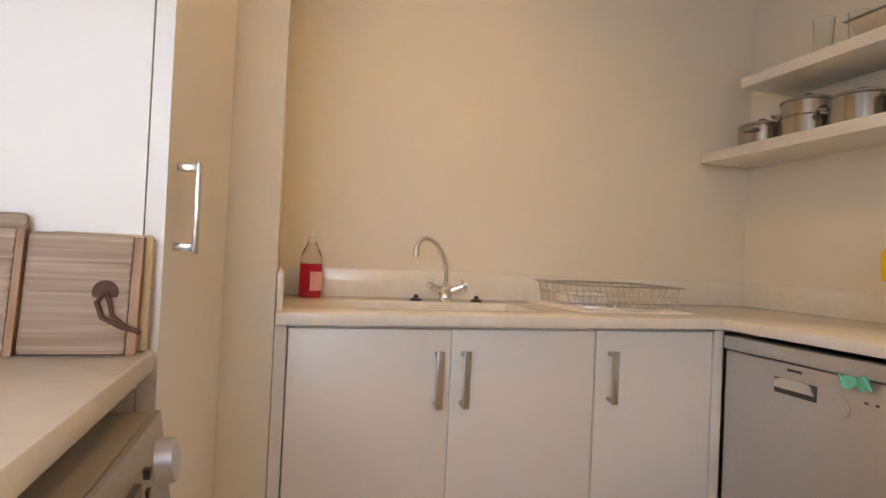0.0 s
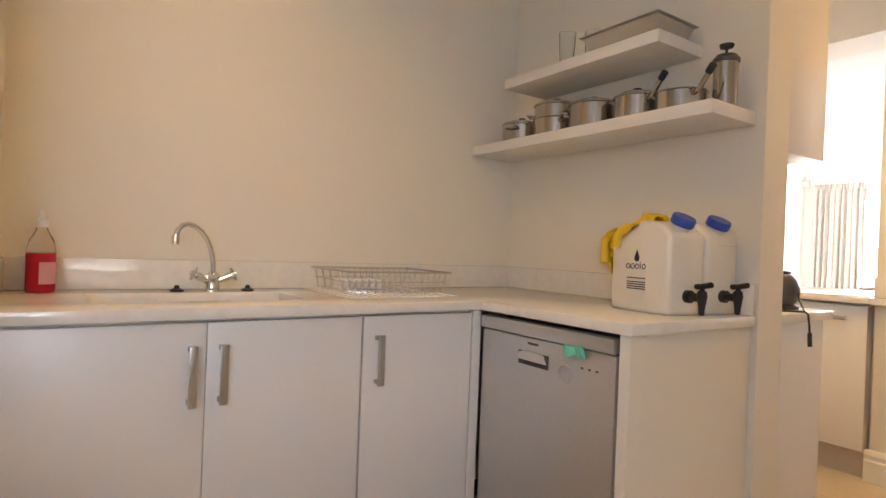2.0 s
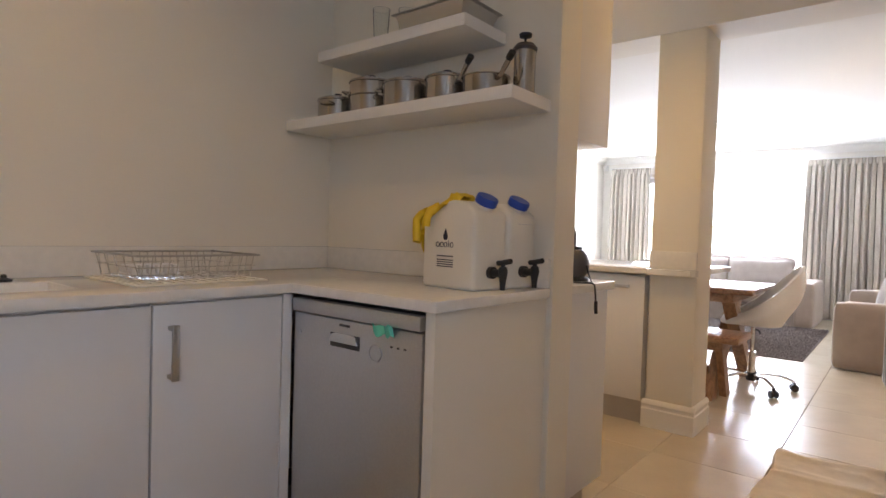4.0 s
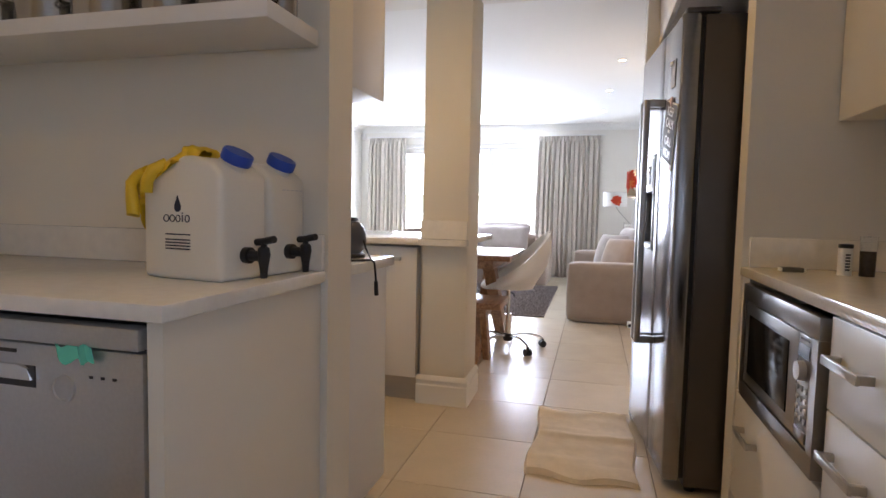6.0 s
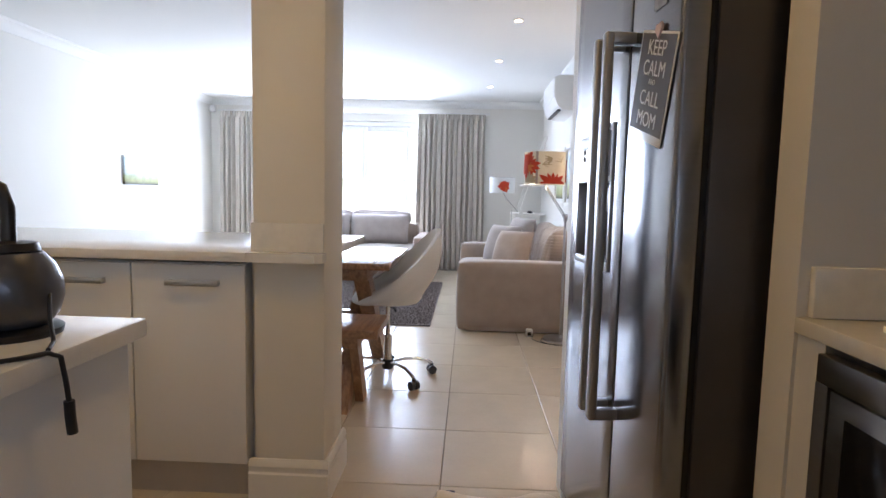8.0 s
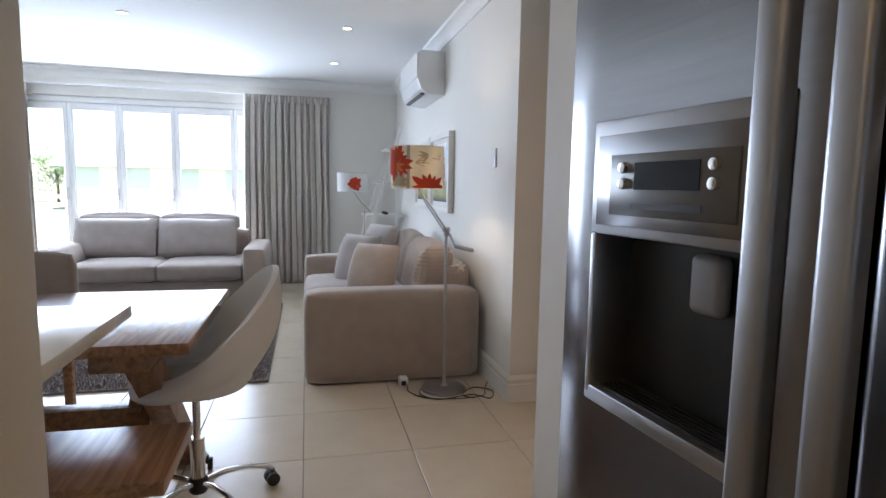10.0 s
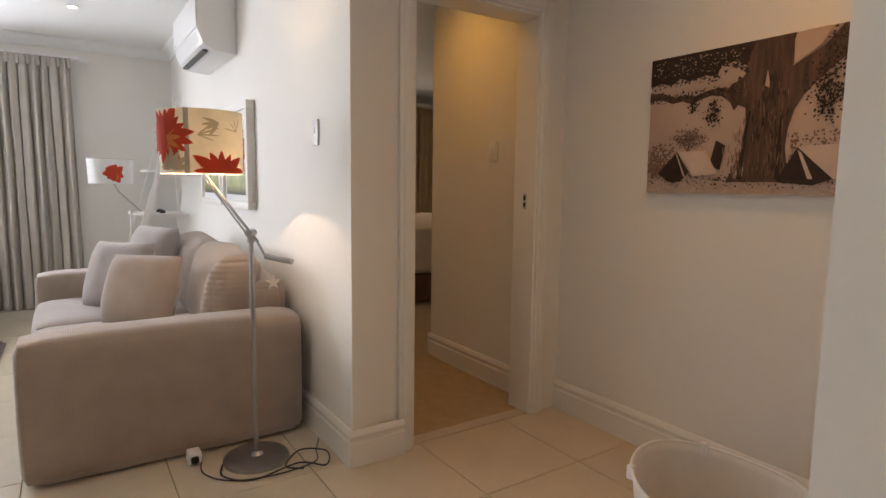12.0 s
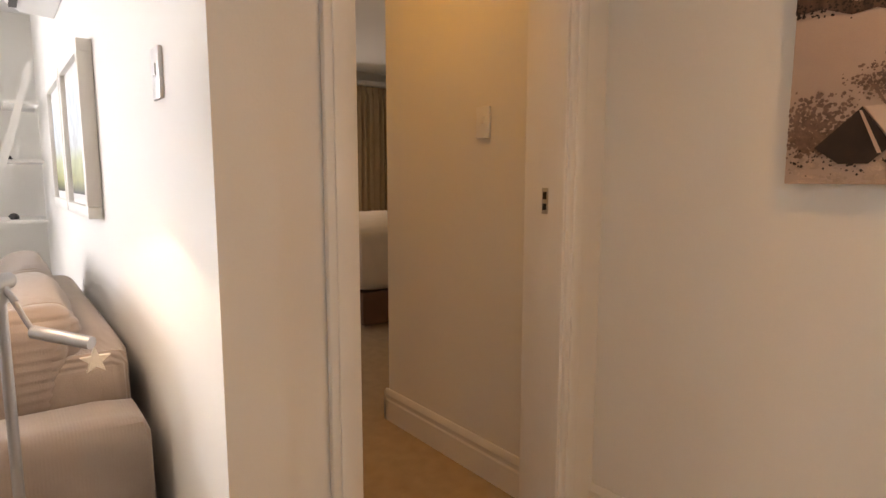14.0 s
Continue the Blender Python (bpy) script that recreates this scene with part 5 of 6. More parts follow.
def swivel_chair(m, label):
    """A shell chair on a five-star base, facing +y."""
    t = thing("swivel_chair", (0, 0, 0), label, "chair", "swivel chairs at the table")
    bm = bmesh.new()
    n = 40

    def rim(a):
        # 0 at the front, 180 at the back: a tub whose edge climbs to the back
        k = (1 - math.cos(a)) / 2
        r = 0.235 + 0.03 * k
        return Vector((r * math.sin(a), 0.215 * math.cos(a) - 0.075 * k, 0.535 + 0.385 * k ** 1.5))

    def shell(u, v, inset=0.0):
        a = 2 * math.pi * u
        p = rim(a)
        foot = Vector((0.175 * math.sin(a), 0.165 * math.cos(a), 0.475))
        w = v ** 0.75
        q = foot.lerp(p, w)
        bulge = math.sin(math.pi * v) * 0.045
        d = Vector((math.sin(a), math.cos(a), 0))
        q += d * bulge - Vector((0, 0, 0.035 * math.sin(math.pi * v)))
        return q - d * inset + Vector((0, 0, inset * 0.6 if v < 0.9 else 0))

    outer = grid(bm, n, 12, lambda u, v: shell(u, v), True)
    inner = grid(bm, n, 12, lambda u, v: shell(u, v, 0.022), True)
    for i in range(n):
        bm.faces.new((outer[-1][i], outer[-1][(i + 1) % n], inner[-1][(i + 1) % n], inner[-1][i]))
    bm.faces.new(outer[0][::-1])
    bm.faces.new(inner[0])
    part("shell", bm, M_SHELL, t, "cream moulded tub shell")
    part("seat_pad", L([(0.0001, 0.485), (0.17, 0.488), (0.195, 0.500), (0.185, 0.512), (0.0001, 0.518)], 0, 0.01, 0, 32), M_SHELL, t)
    part("gas_lift", L([(0.026, 0.09), (0.026, 0.27), (0.014, 0.272), (0.014, 0.475)], 0, 0.02, 0, 20), M_CHROME, t)
    part("lever", T([(0.01, 0.02, 0.44), (0.03, -0.02, 0.425), (0.035, -0.03, 0.40)], 0.007, 8), M_DARK, t)
    part("hub", L([(0.030, 0.055), (0.036, 0.065), (0.036, 0.105), (0.028, 0.115)], 0, 0.02, 0, 20), M_DARK, t)
    for k in range(5):
        a = radians(62 + 72 * k)
        d = Vector((math.cos(a), math.sin(a), 0))
        c = Vector((0, 0.02, 0))
        pts = [c + d * r + Vector((0, 0, z)) for r, z in ((0.03, 0.095), (0.10, 0.108), (0.19, 0.104), (0.26, 0.082), (0.285, 0.066))]
        g = part("base_arm", T(pts, 0.011, 10), M_CHROME, t)
        p = c + d * 0.285
        side = Vector((-d.y, d.x, 0))
        w = part("castor", T([p + side * 0.008 + Vector((0, 0, 0.027)), p + side * 0.026 + Vector((0, 0, 0.027))], 0.0265, 18), M_DARK, g, "black twin-wheel castor")
        part("castor", T([p - side * 0.008 + Vector((0, 0, 0.027)), p - side * 0.026 + Vector((0, 0, 0.027))], 0.0265, 18), M_DARK, g, "black twin-wheel castor")
        part("castor_fork", T([p + Vector((0, 0, 0.066)), p + Vector((0, 0, 0.03))], 0.012, 10), M_DARK, g)
    t.matrix_basis = m
    return t


c1 = swivel_chair(pose(5.15, 0.985, 0, 0, 0, 14), "cream tub swivel chair on a chrome five-star base")
# upholstered dining chair beyond the table
uph = thing("dining_chair", (5.95, 1.95, 0), "taupe upholstered dining chair with a wooden frame", "chair")
part("backrest", SB(6.03, 6.11, 1.72, 2.20, 0.52, 0.88, r=0.03, n=5, puff=0.01), M_SOFA, uph)
part("back_frame", B(6.02, 6.105, 1.715, 2.205, 0.45, 0.515, bev=0.004), M_WOOD, uph)
part("seat", SB(5.63, 6.06, 1.72, 2.20, 0.41, 0.49, r=0.03, n=5, puff=0.012), M_SOFA, uph)
for x in (5.67, 6.04):
    for y in (1.76, 2.16):
        part("leg", B(x - 0.02, x + 0.02, y - 0.02, y + 0.02, 0, 0.42, bev=0.003), M_WOOD, uph)


# floor lamps
def hoop(bm):
    """Take the end discs off a turned shape."""
    bmesh.ops.delete(bm, geom=[f for f in bm.faces if len(f.verts) > 4], context="FACES_ONLY")
    return bm


def shade_mat(name, colour):
    m = mat(name, colour, 0.9, vary=0.05, scale=20, bump=0.2, fine=300)
    nt = m.node_tree
    b = nt.nodes["Principled BSDF"]
    tr = nt.nodes.new("ShaderNodeBsdfTranslucent")
    tr.inputs["Color"].default_value = (*colour, 1)
    mx = nt.nodes.new("ShaderNodeMixShader")
    mx.inputs["Fac"].default_value = 0.22
    out = [n for n in nt.nodes if n.type == "OUTPUT_MATERIAL"][0]
    nt.links.new(b.outputs[0], mx.inputs[1])
    nt.links.new(tr.outputs[0], mx.inputs[2])
    nt.links.new(mx.outputs[0], out.inputs["Surface"])
    return m


M_SHADE = shade_mat("shade_cream", (0.80, 0.74, 0.62))
M_SHADEW = shade_mat("shade_white", (0.82, 0.82, 0.80))
M_PETAL = shade_mat("shade_red", (0.62, 0.07, 0.03))
M_PETAL2 = shade_mat("shade_orange", (0.72, 0.22, 0.06))
M_SEAM = shade_mat("shade_seam", (0.42, 0.36, 0.34))
M_SKETCH = shade_mat("shade_sketch", (0.50, 0.42, 0.28))


def petals(c, r, a0, z0, spread, out_len, n, up, material, parent, name, tilt0=None, width=0.22):
    """Pointed petals printed on a drum shade round (a0 degrees, z0)."""
    bm = bmesh.new()
    for k in range(n):
        th = radians(up - spread / 2 + spread * k / max(1, n - 1))
        ln = out_len * (0.8 + 0.4 * random.random())

        def f(u, v, th=th, ln=ln):
            s = ln * v
            w = ln * width * math.sin(math.pi * min(1, v * 0.92 + 0.08)) ** 0.8 * (2 * u - 1)
            da = s * math.cos(th) - w * math.sin(th)
            dz = s * math.sin(th) + w * math.cos(th)
            a = radians(a0) + da / r
            rr = r + 0.0015 + 0.0004 * k
            z = max(c[2] + 0.004, min(c[2] + 0.248, z0 + dz))
            return Vector((c[0] + rr * math.cos(a), c[1] + rr * math.sin(a), z))
        grid(bm, 3, 8, f)
    return part(name, bm, material, parent)


fl = thing("floor_lamp", (6.2, -0.22, 0), "chrome articulated floor lamp with a red flower-printed drum shade, lit", "floor lamp")
part("base", L([(0.0001, 0.0), (0.135, 0.0), (0.138, 0.008), (0.135, 0.018), (0.03, 0.026), (0.018, 0.04), (0.0001, 0.042)], 6.2, -0.22, 0, 40), M_FRBAR, fl)
part("pole", L([(0.010, 0.03), (0.010, 0.96)], 6.2, -0.22, 0, 16), M_FRBAR, fl)
J = Vector((6.2, -0.22, 0.985))
SC = Vector((6.35, -0.07, 1.225))
dirv = (SC + Vector((0, 0, 0.01)) - J)
part("joint", T([J + Vector((-0.018, 0.016, 0)), J + Vector((0.018, -0.016, 0))], 0.016, 14), M_FRBAR, fl)
part("collar", L([(0.016, 0.945), (0.016, 0.975), (0.0001, 0.98)], 6.2, -0.22, 0, 16), M_FRBAR, fl)
a_ = part("arm", T([J - dirv * 0.15, J + dirv], 0.006, 10), M_FRBAR, fl)
off = Vector((0, 0, -0.028))
part("arm", T([J + off - dirv * 0.05, J + off * 0.7 + dirv * 0.92], 0.004, 8), M_FRBAR, fl)
cw = J - dirv * 0.30 + Vector((0, 0, -0.02))
part("tail", T([J - dirv * 0.1, cw], 0.005, 8), M_FRBAR, fl)
cwd = Vector((-0.085, -0.085, -0.018))
part("counterweight", T([cw, cw + cwd], 0.0125, 14), M_FRBAR, fl)
shd = part("shade", hoop(L([(0.159, 0.0), (0.162, 0.252), (0.160, 0.252), (0.157, 0.0)], SC.x, SC.y, SC.z, 56)), M_SHADE, fl, "cream drum shade with red flowers")
random.seed(3)
CA = 170
petals(SC, 0.161, CA - 52, SC.z + 0.15, 340, 0.115, 17, 90, M_PETAL, shd, "printed_flower", width=0.16)
petals(SC, 0.1615, CA - 56, SC.z + 0.14, 300, 0.075, 11, 60, M_PETAL2, shd, "printed_flower", width=0.14)
petals(SC, 0.161, CA - 44, SC.z + 0.02, 170, 0.07, 7, 90, M_SKETCH, shd, "printed_flower", width=0.16)
petals(SC, 0.161, CA + 25, SC.z + 0.0, 168, 0.108, 7, 90, M_PETAL, shd, "printed_flower", width=0.17)
petals(SC, 0.161, CA + 130, SC.z + 0.12, 330, 0.12, 13, 90, M_PETAL, shd, "printed_flower")
petals(SC, 0.161, CA - 6, SC.z + 0.15, 60, 0.075, 4, 10, M_SKETCH, shd, "printed_sketch", width=0.04)
petals(SC, 0.161, CA + 22, SC.z + 0.20, 70, 0.06, 4, 200, M_SKETCH, shd, "printed_sketch", width=0.10)
petals(SC, 0.161, CA + 52, SC.z + 0.17, 100, 0.06, 4, 120, M_SKETCH, shd, "printed_sketch", width=0.04)
bm = bmesh.new()
grid(bm, 2, 8, lambda u, v: Vector((SC.x + 0.1625 * math.cos(radians(CA - 24 + 7 * u)), SC.y + 0.1625 * math.sin(radians(CA - 24 + 7 * u)), SC.z + 0.252 * v)))
part("seam", bm, M_SEAM, shd)
part("bulb", L([(0.0001, 0.036), (0.014, 0.040), (0.020, 0.052), (0.014, 0.066), (0.0001, 0.070)], SC.x, SC.y, SC.z, 20), M_BULB, fl, "glowing warm bulb")
part("bulb_holder", L([(0.012, 0.0), (0.012, 0.038), (0.0001, 0.0385)], SC.x, SC.y, SC.z, 16), M_FRBAR, fl)
lamp("bulb_light", "POINT", 1.4, pose(SC.x, SC.y, SC.z + 0.088), (1.0, 0.82, 0.60), 0.008)

for pts, r in (([(6.25, -0.10, 0.006), (6.12, -0.06, 0.006), (6.02, -0.16, 0.006), (6.06, -0.36, 0.006), (5.98, -0.45, 0.007), (6.10, -0.50, 0.007), (6.16, -0.40, 0.012), (6.05, -0.30, 0.012), (6.00, -0.36, 0.007)], 0.0035),
               ([(6.32, -0.02, 0.006), (6.18, 0.0, 0.006), (6.06, -0.08, 0.006), (6.01, -0.25, 0.007), (6.03, -0.42, 0.008), (6.12, -0.46, 0.013), (6.19, -0.50, 0.03)], 0.003)):
    P = [Vector(p) for p in pts]
    fine = []
    for i in range(len(P) - 1):
        p0, p1, p2, p3 = P[max(0, i - 1)], P[i], P[i + 1], P[min(len(P) - 1, i + 2)]
        for k in range(8):
            s = k / 8
            fine.append(0.5 * ((2 * p1) + (p2 - p0) * s + (2 * p0 - 5 * p1 + 4 * p2 - p3) * s * s + (3 * p1 - p0 - 3 * p2 + p3) * s ** 3))
    fine.append(P[-1])
    solo("power_cable", T(fine, r, 7), M_DARK, "thin black power cable looped on the tiles", "cable", "cables by the lamp")
ad = thing("plug_adapter", (6.31, 0.02, 0), "white plug adapter lying on the floor", "plug adapter")
part("block", B(6.28, 6.345, -0.015, 0.04, 0.0, 0.055, bev=0.01), M_WHITEP, ad)
part("plug", B(6.265, 6.282, 0.0, 0.03, 0.012, 0.04, bev=0.005), M_DARK, ad)

f2 = thing("floor_lamp", (9.42, -0.05, 0), "slim floor lamp with white drum shade and red flower", "floor lamp")
S2 = Vector((9.38, 0.09, 1.17))
part("base", L([(0.12, 0.0), (0.12, 0.014), (0.02, 0.024), (0.0001, 0.026)], 9.42, -0.05, 0, 32), M_NICKEL, f2)
part("pole", T([(9.42, -0.05, 0.02), (9.42, -0.05, 0.95)], 0.008, 10), M_NICKEL, f2)
part("arm", T([(9.42, -0.13, 0.93), (9.40, 0.03, 1.10), (9.38, 0.09, 1.20)], 0.007, 10), M_NICKEL, f2)
sh2 = part("shade", hoop(L([(0.165, 0.0), (0.170, 0.205), (0.168, 0.205), (0.163, 0.0)], S2.x, S2.y, S2.z, 48)), M_SHADEW, f2, "white drum shade")
random.seed(8)
petals((S2.x, S2.y, S2.z), 0.168, 185, S2.z + 0.085, 345, 0.075, 18, 90, M_PETAL, sh2, "printed_flower", width=0.3)
petals((S2.x, S2.y, S2.z), 0.1685, 185, S2.z + 0.085, 345, 0.05, 12, 80, M_PETAL2, sh2, "printed_flower", width=0.35)
bm = bmesh.new()
tube(bm, [Vector((S2.x + 0.171 * math.cos(radians(a)), S2.y + 0.171 * math.sin(radians(a)), S2.z + 0.205)) for a in range(0, 361, 9)], 0.003, 6)
part("rim", bm, M_NICKEL, sh2)

# ladder shelf in the corner
ls = thing("ladder_shelf", (9.8, -0.3, 0), "white leaning ladder shelf with thin shelves", "shelf")
for x in (9.50, 10.08):
    bm = prism(bmesh.new(), [(0.05, 0.0), (0.11, 0.0), (-0.46, 1.93), (-0.50, 1.93)], "x", x - 0.018, x + 0.018)
    part("rail", bm, M_CAB, ls)
for z, yf in ((0.45, 0.0), (0.88, -0.10), (1.28, -0.22), (1.66, -0.34)):
    part("shelf", B(9.52, 10.06, -0.51, yf + 0.02, z, z + 0.02, bev=0.002), M_CAB, ls)
for z, x, w in ((0.90, 9.66, 0.05), (0.90, 9.85, 0.06), (1.30, 9.8, 0.04)):
    t = thing("ornament", (x, -0.33, z), "tiny dark ornament on the ladder shelf", "ornament", "ornaments")
    part("ornament", L([(w * 0.5, 0.001), (w * 0.55, 0.012), (w * 0.3, 0.03), (0.0001, 0.034)], x, -0.33, z, 14), M_DARK, t)

# framed pictures
M_LAND = mat("picture_print", (0.42, 0.50, 0.46), 0.5, vary=0.35, scale=9, bump=0.02, fine=40)
nt = M_LAND.node_tree
gtc = [n for n in nt.nodes if n.type == "TEX_COORD"][0]
sep = nt.nodes.new("ShaderNodeSeparateXYZ")
nt.links.new(gtc.outputs["Generated"], sep.inputs[0])
cr = nt.nodes.new("ShaderNodeValToRGB")
for pos, colr in ((0.12, (0.30, 0.30, 0.10, 1)), (0.30, (0.36, 0.40, 0.22, 1)), (0.42, (0.50, 0.56, 0.56, 1)), (0.9, (0.58, 0.70, 0.80, 1))):
    e = cr.color_ramp.elements.new(pos)
    e.color = colr
nt.links.new(sep.outputs["Z"], cr.inputs["Fac"])
hsv = [n for n in nt.nodes if n.type == "HUE_SAT"][0]
nt.links.new(cr.outputs["Color"], hsv.inputs["Color"])
for x0, x1 in ((7.29, 7.98), (8.02, 8.71)):
    t = thing("framed_picture", ((x0 + x1) / 2, -0.545, 1.34), "pale landscape picture in a white wooden frame", "picture", "framed pictures on the wall")
    bm = B(x0, x1, -0.544, -0.495, 1.03, 1.075, bev=0.003)
    box(bm, x0, x1, -0.544, -0.495, 1.635, 1.68, bev=0.003)
    box(bm, x0, x0 + 0.045, -0.544, -0.495, 1.0755, 1.6345, bev=0.003)
    box(bm, x1 - 0.045, x1, -0.544, -0.495, 1.0755, 1.6345, bev=0.003)
    part("frame", bm, M_TRIM, t)
    part("mount", B(x0 + 0.04, x1 - 0.04, -0.544, -0.515, 1.07, 1.64), M_WHITEP, t)
    part("print", B(x0 + 0.085, x1 - 0.085, -0.516, -0.512, 1.115, 1.595), M_LAND, t, "soft blue and green landscape print")
t = thing("framed_picture", (8.4, 4.44, 1.34), "small blue seascape canvas on the wall", "picture")
part("canvas", B(8.05, 8.75, 4.42, 4.449, 1.17, 1.50, bev=0.003), M_LAND, t)

# air conditioner
ac = thing("air_conditioner", (8.05, -0.45, 2.2), "white wall-mounted split air conditioner", "air conditioner")
out = [(-0.544, 2.36), (-0.34, 2.36), (-0.315, 2.34), (-0.31, 2.13), (-0.34, 2.05), (-0.40, 2.01), (-0.544, 2.0)]
bm = prism(bmesh.new(), out, "x", 7.65, 8.50)
bmesh.ops.bevel(bm, geom=[e for e in bm.edges], offset=0.006, segments=2, affect="EDGES", profile=0.5)
part("casing", bm, M_WHITEP, ac)
part("front_panel", B(7.655, 8.495, -0.312, -0.304, 2.14, 2.345, bev=0.003), M_WHITEP, ac)
part("louvre", B(7.72, 8.43, -0.385, -0.352, 2.012, 2.026), M_DARK, ac, "dark air outlet slot")
part("flap", prism(bmesh.new(), [(-0.345, 2.052), (-0.315, 2.12), (-0.311, 2.12), (-0.341, 2.05)], "x", 7.70, 8.45), M_WHITEP, ac)
part("indicator", B(8.40, 8.44, -0.305, -0.303, 2.16, 2.165), M_GREY, ac)

# curtains
rail = thing("curtain_rail", (10.2, 2.3, 2.31), "slim white curtain track above the folding doors", "curtain rail")
part("track", B(10.19, 10.225, 0.25, 4.30, 2.300, 2.325, bev=0.003), M_WHITEP, rail)
for y in (0.4, 1.7, 3.0, 4.2):
    part("bracket", B(10.225, 10.298, y - 0.01, y + 0.01, 2.305, 2.32), M_WHITEP, rail)


def curtain(x, y0, y1, z0, z1, n, label, material=M_CURT, amp=0.035, seed=0, flare=0.05):
    t = thing("curtain", (x, (y0 + y1) / 2, z0), label, "curtain", "curtains")
    bm = bmesh.new()

    def f(u, v):
        wob = 0.25 * noise.noise(Vector((u * 5, v * 1.5, seed)))
        ph = 2 * math.pi * n * (u + 0.012 * noise.noise(Vector((u * 9, v * 2, seed + 3))))
        k = (0.35 + 0.65 * min(1, (1 - v) * 3)) if v > 0.95 else 1.0
        a = amp * k * (1 + wob)
        c = (y0 + y1) / 2
        y = c + (y0 + (y1 - y0) * u - c) * (1 + flare * (1 - v))
        return Vector((x + a * math.sin(ph) + 0.3 * a * math.sin(2.3 * ph + 1), y + 0.35 * a * math.cos(ph), z0 + (z1 - z0) * v))
    grid(bm, n * 14, 26, f)
    ob = part("fabric", bm, material, t)
    mod = ob.modifiers.new("thickness", "SOLIDIFY")
    mod.thickness = 0.003
    for k in range(n):
        y = y0 + (y1 - y0) * (k + 0.25) / n
        part("pinch_pleat", B(x - 0.020, x + 0.020, y - 0.012, y + 0.012, z1 - 0.09, z1 + 0.004, bev=0.004), material, t)
    return t


curtain(10.17, 0.315, 1.30, 0.015, 2.30, 13, "taupe floor-length pleated curtain, drawn open")
curtain(10.17, 3.56, 4.24, 0.015, 2.30, 9, "taupe floor-length pleated curtain, drawn open", seed=4)

# folding doors
M_ALU = mat("door_frame_white", (0.78, 0.78, 0.77), 0.35, vary=0.02, bump=0.02)
fd = thing("window_1", (10.38, 2.45, 0), "white framed glass folding doors to the terrace", "folding doors")
fd["kind"] = "structure"
bm = B(10.33, 10.43, 1.051, 3.849, 2.13, 2.199, bev=0.003)
box(bm, 10.33, 10.43, 1.051, 3.849, 0.0, 0.04, bev=0.003)
box(bm, 10.33, 10.43, 1.051, 1.11, 0.041, 2.129, bev=0.003)
box(bm, 10.33, 10.43, 3.79, 3.849, 0.041, 2.129, bev=0.003)
part("window_frame", bm, M_ALU, fd)
edges = [1.112, 1.447, 2.117, 2.717, 3.25, 3.788]
for a, b in zip(edges, edges[1:]):
    bm = B(10.35, 10.41, a + 0.002, a + 0.045, 0.042, 2.128, bev=0.003)
    box(bm, 10.35, 10.41, b - 0.045, b - 0.002, 0.042, 2.128, bev=0.003)
    box(bm, 10.35, 10.41, a + 0.0455, b - 0.0455, 0.042, 0.13, bev=0.003)
    box(bm, 10.35, 10.41, a + 0.0455, b - 0.0455, 2.05, 2.128, bev=0.003)
    lf = part("leaf", bm, M_ALU, fd)
    p = part("pane", B(10.378, 10.382, a + 0.045, b - 0.045, 0.13, 2.05), M_GLASS, lf)
    p.visible_shadow = False
    part("handle", B(10.325, 10.349, a + 0.015, a + 0.032, 1.02, 1.16, bev=0.003), M_GREY, lf)

# alarm sensor
sn = thing("motion_detector", (10.22, 4.38, 2.33), "small white alarm detector in the room corner", "detector")
sn.name = "alarm_detector"
part("case", B(10.22, 10.29, 4.36, 4.44, 2.29, 2.39, bev=0.012), M_WHITEP, sn)

# ---- canvas print in the hall ----
art = thing("canvas_print", (4.9, -1.755, 1.45), "sepia canvas print of a huge tree with two tents beneath", "canvas print")
AX, AZ, AW, AH = 5.406, 1.172, 1.12, 0.560
AYF = -1.722
M_CANV = mat("canvas_sky", (0.52, 0.38, 0.30), 0.8, vary=0.12, scale=5, bump=0.25, fine=500)
M_ABARK = mat("canvas_bark", (0.095, 0.052, 0.036), 0.8, vary=0.75, scale=9, bump=0.25, fine=70, stretch=(6, 1, 0.8))
M_ADARK = mat("canvas_dark", (0.030, 0.017, 0.013), 0.8, vary=0.5, scale=30, bump=0.25, fine=500)
M_ATENT = mat("canvas_tent", (0.60, 0.45, 0.36), 0.8, vary=0.15, scale=12, bump=0.25, fine=500)
M_ABUSH = mat("canvas_bush", (0.19, 0.115, 0.082), 0.8, vary=0.6, scale=60, bump=0.25, fine=300)
M_APALE = mat("canvas_grass", (0.52, 0.38, 0.29), 0.8, vary=0.35, scale=45, bump=0.25, fine=300)
part("canvas", B(AX - AW, AX, -1.754, AYF, AZ, AZ + AH, bev=0.003), M_CANV, art)


def flat(polys, lift):
    """Printed shapes: outlines in fractions of the canvas height, from its left foot."""
    bm = bmesh.new()
    for i, poly in enumerate(polys):
        vs = [bm.verts.new((AX - max(0.001, min(AW / AH - 0.001, u)) * AH, AYF + lift + 1e-6 * i, AZ + max(0.002, min(0.998, h)) * AH)) for u, h in poly]
        bm.faces.new(vs)
    return bm


def blob(u, h, r, n=7, squash=1.0):
    return [(u + r * (0.55 + 0.6 * random.random()) * math.cos(2 * math.pi * k / n), h + squash * r * (0.55 + 0.6 * random.random()) * math.sin(2 * math.pi * k / n)) for k in range(n)]


random.seed(11)


def leafy(n, fu, fh, r0=0.004, r1=0.011, squash=1.0):
    """n ragged little shapes spread by fu and fh."""
    return [blob(fu(), min(1.0, fh()), random.uniform(r0, r1), 5, squash) for _ in range(n)]


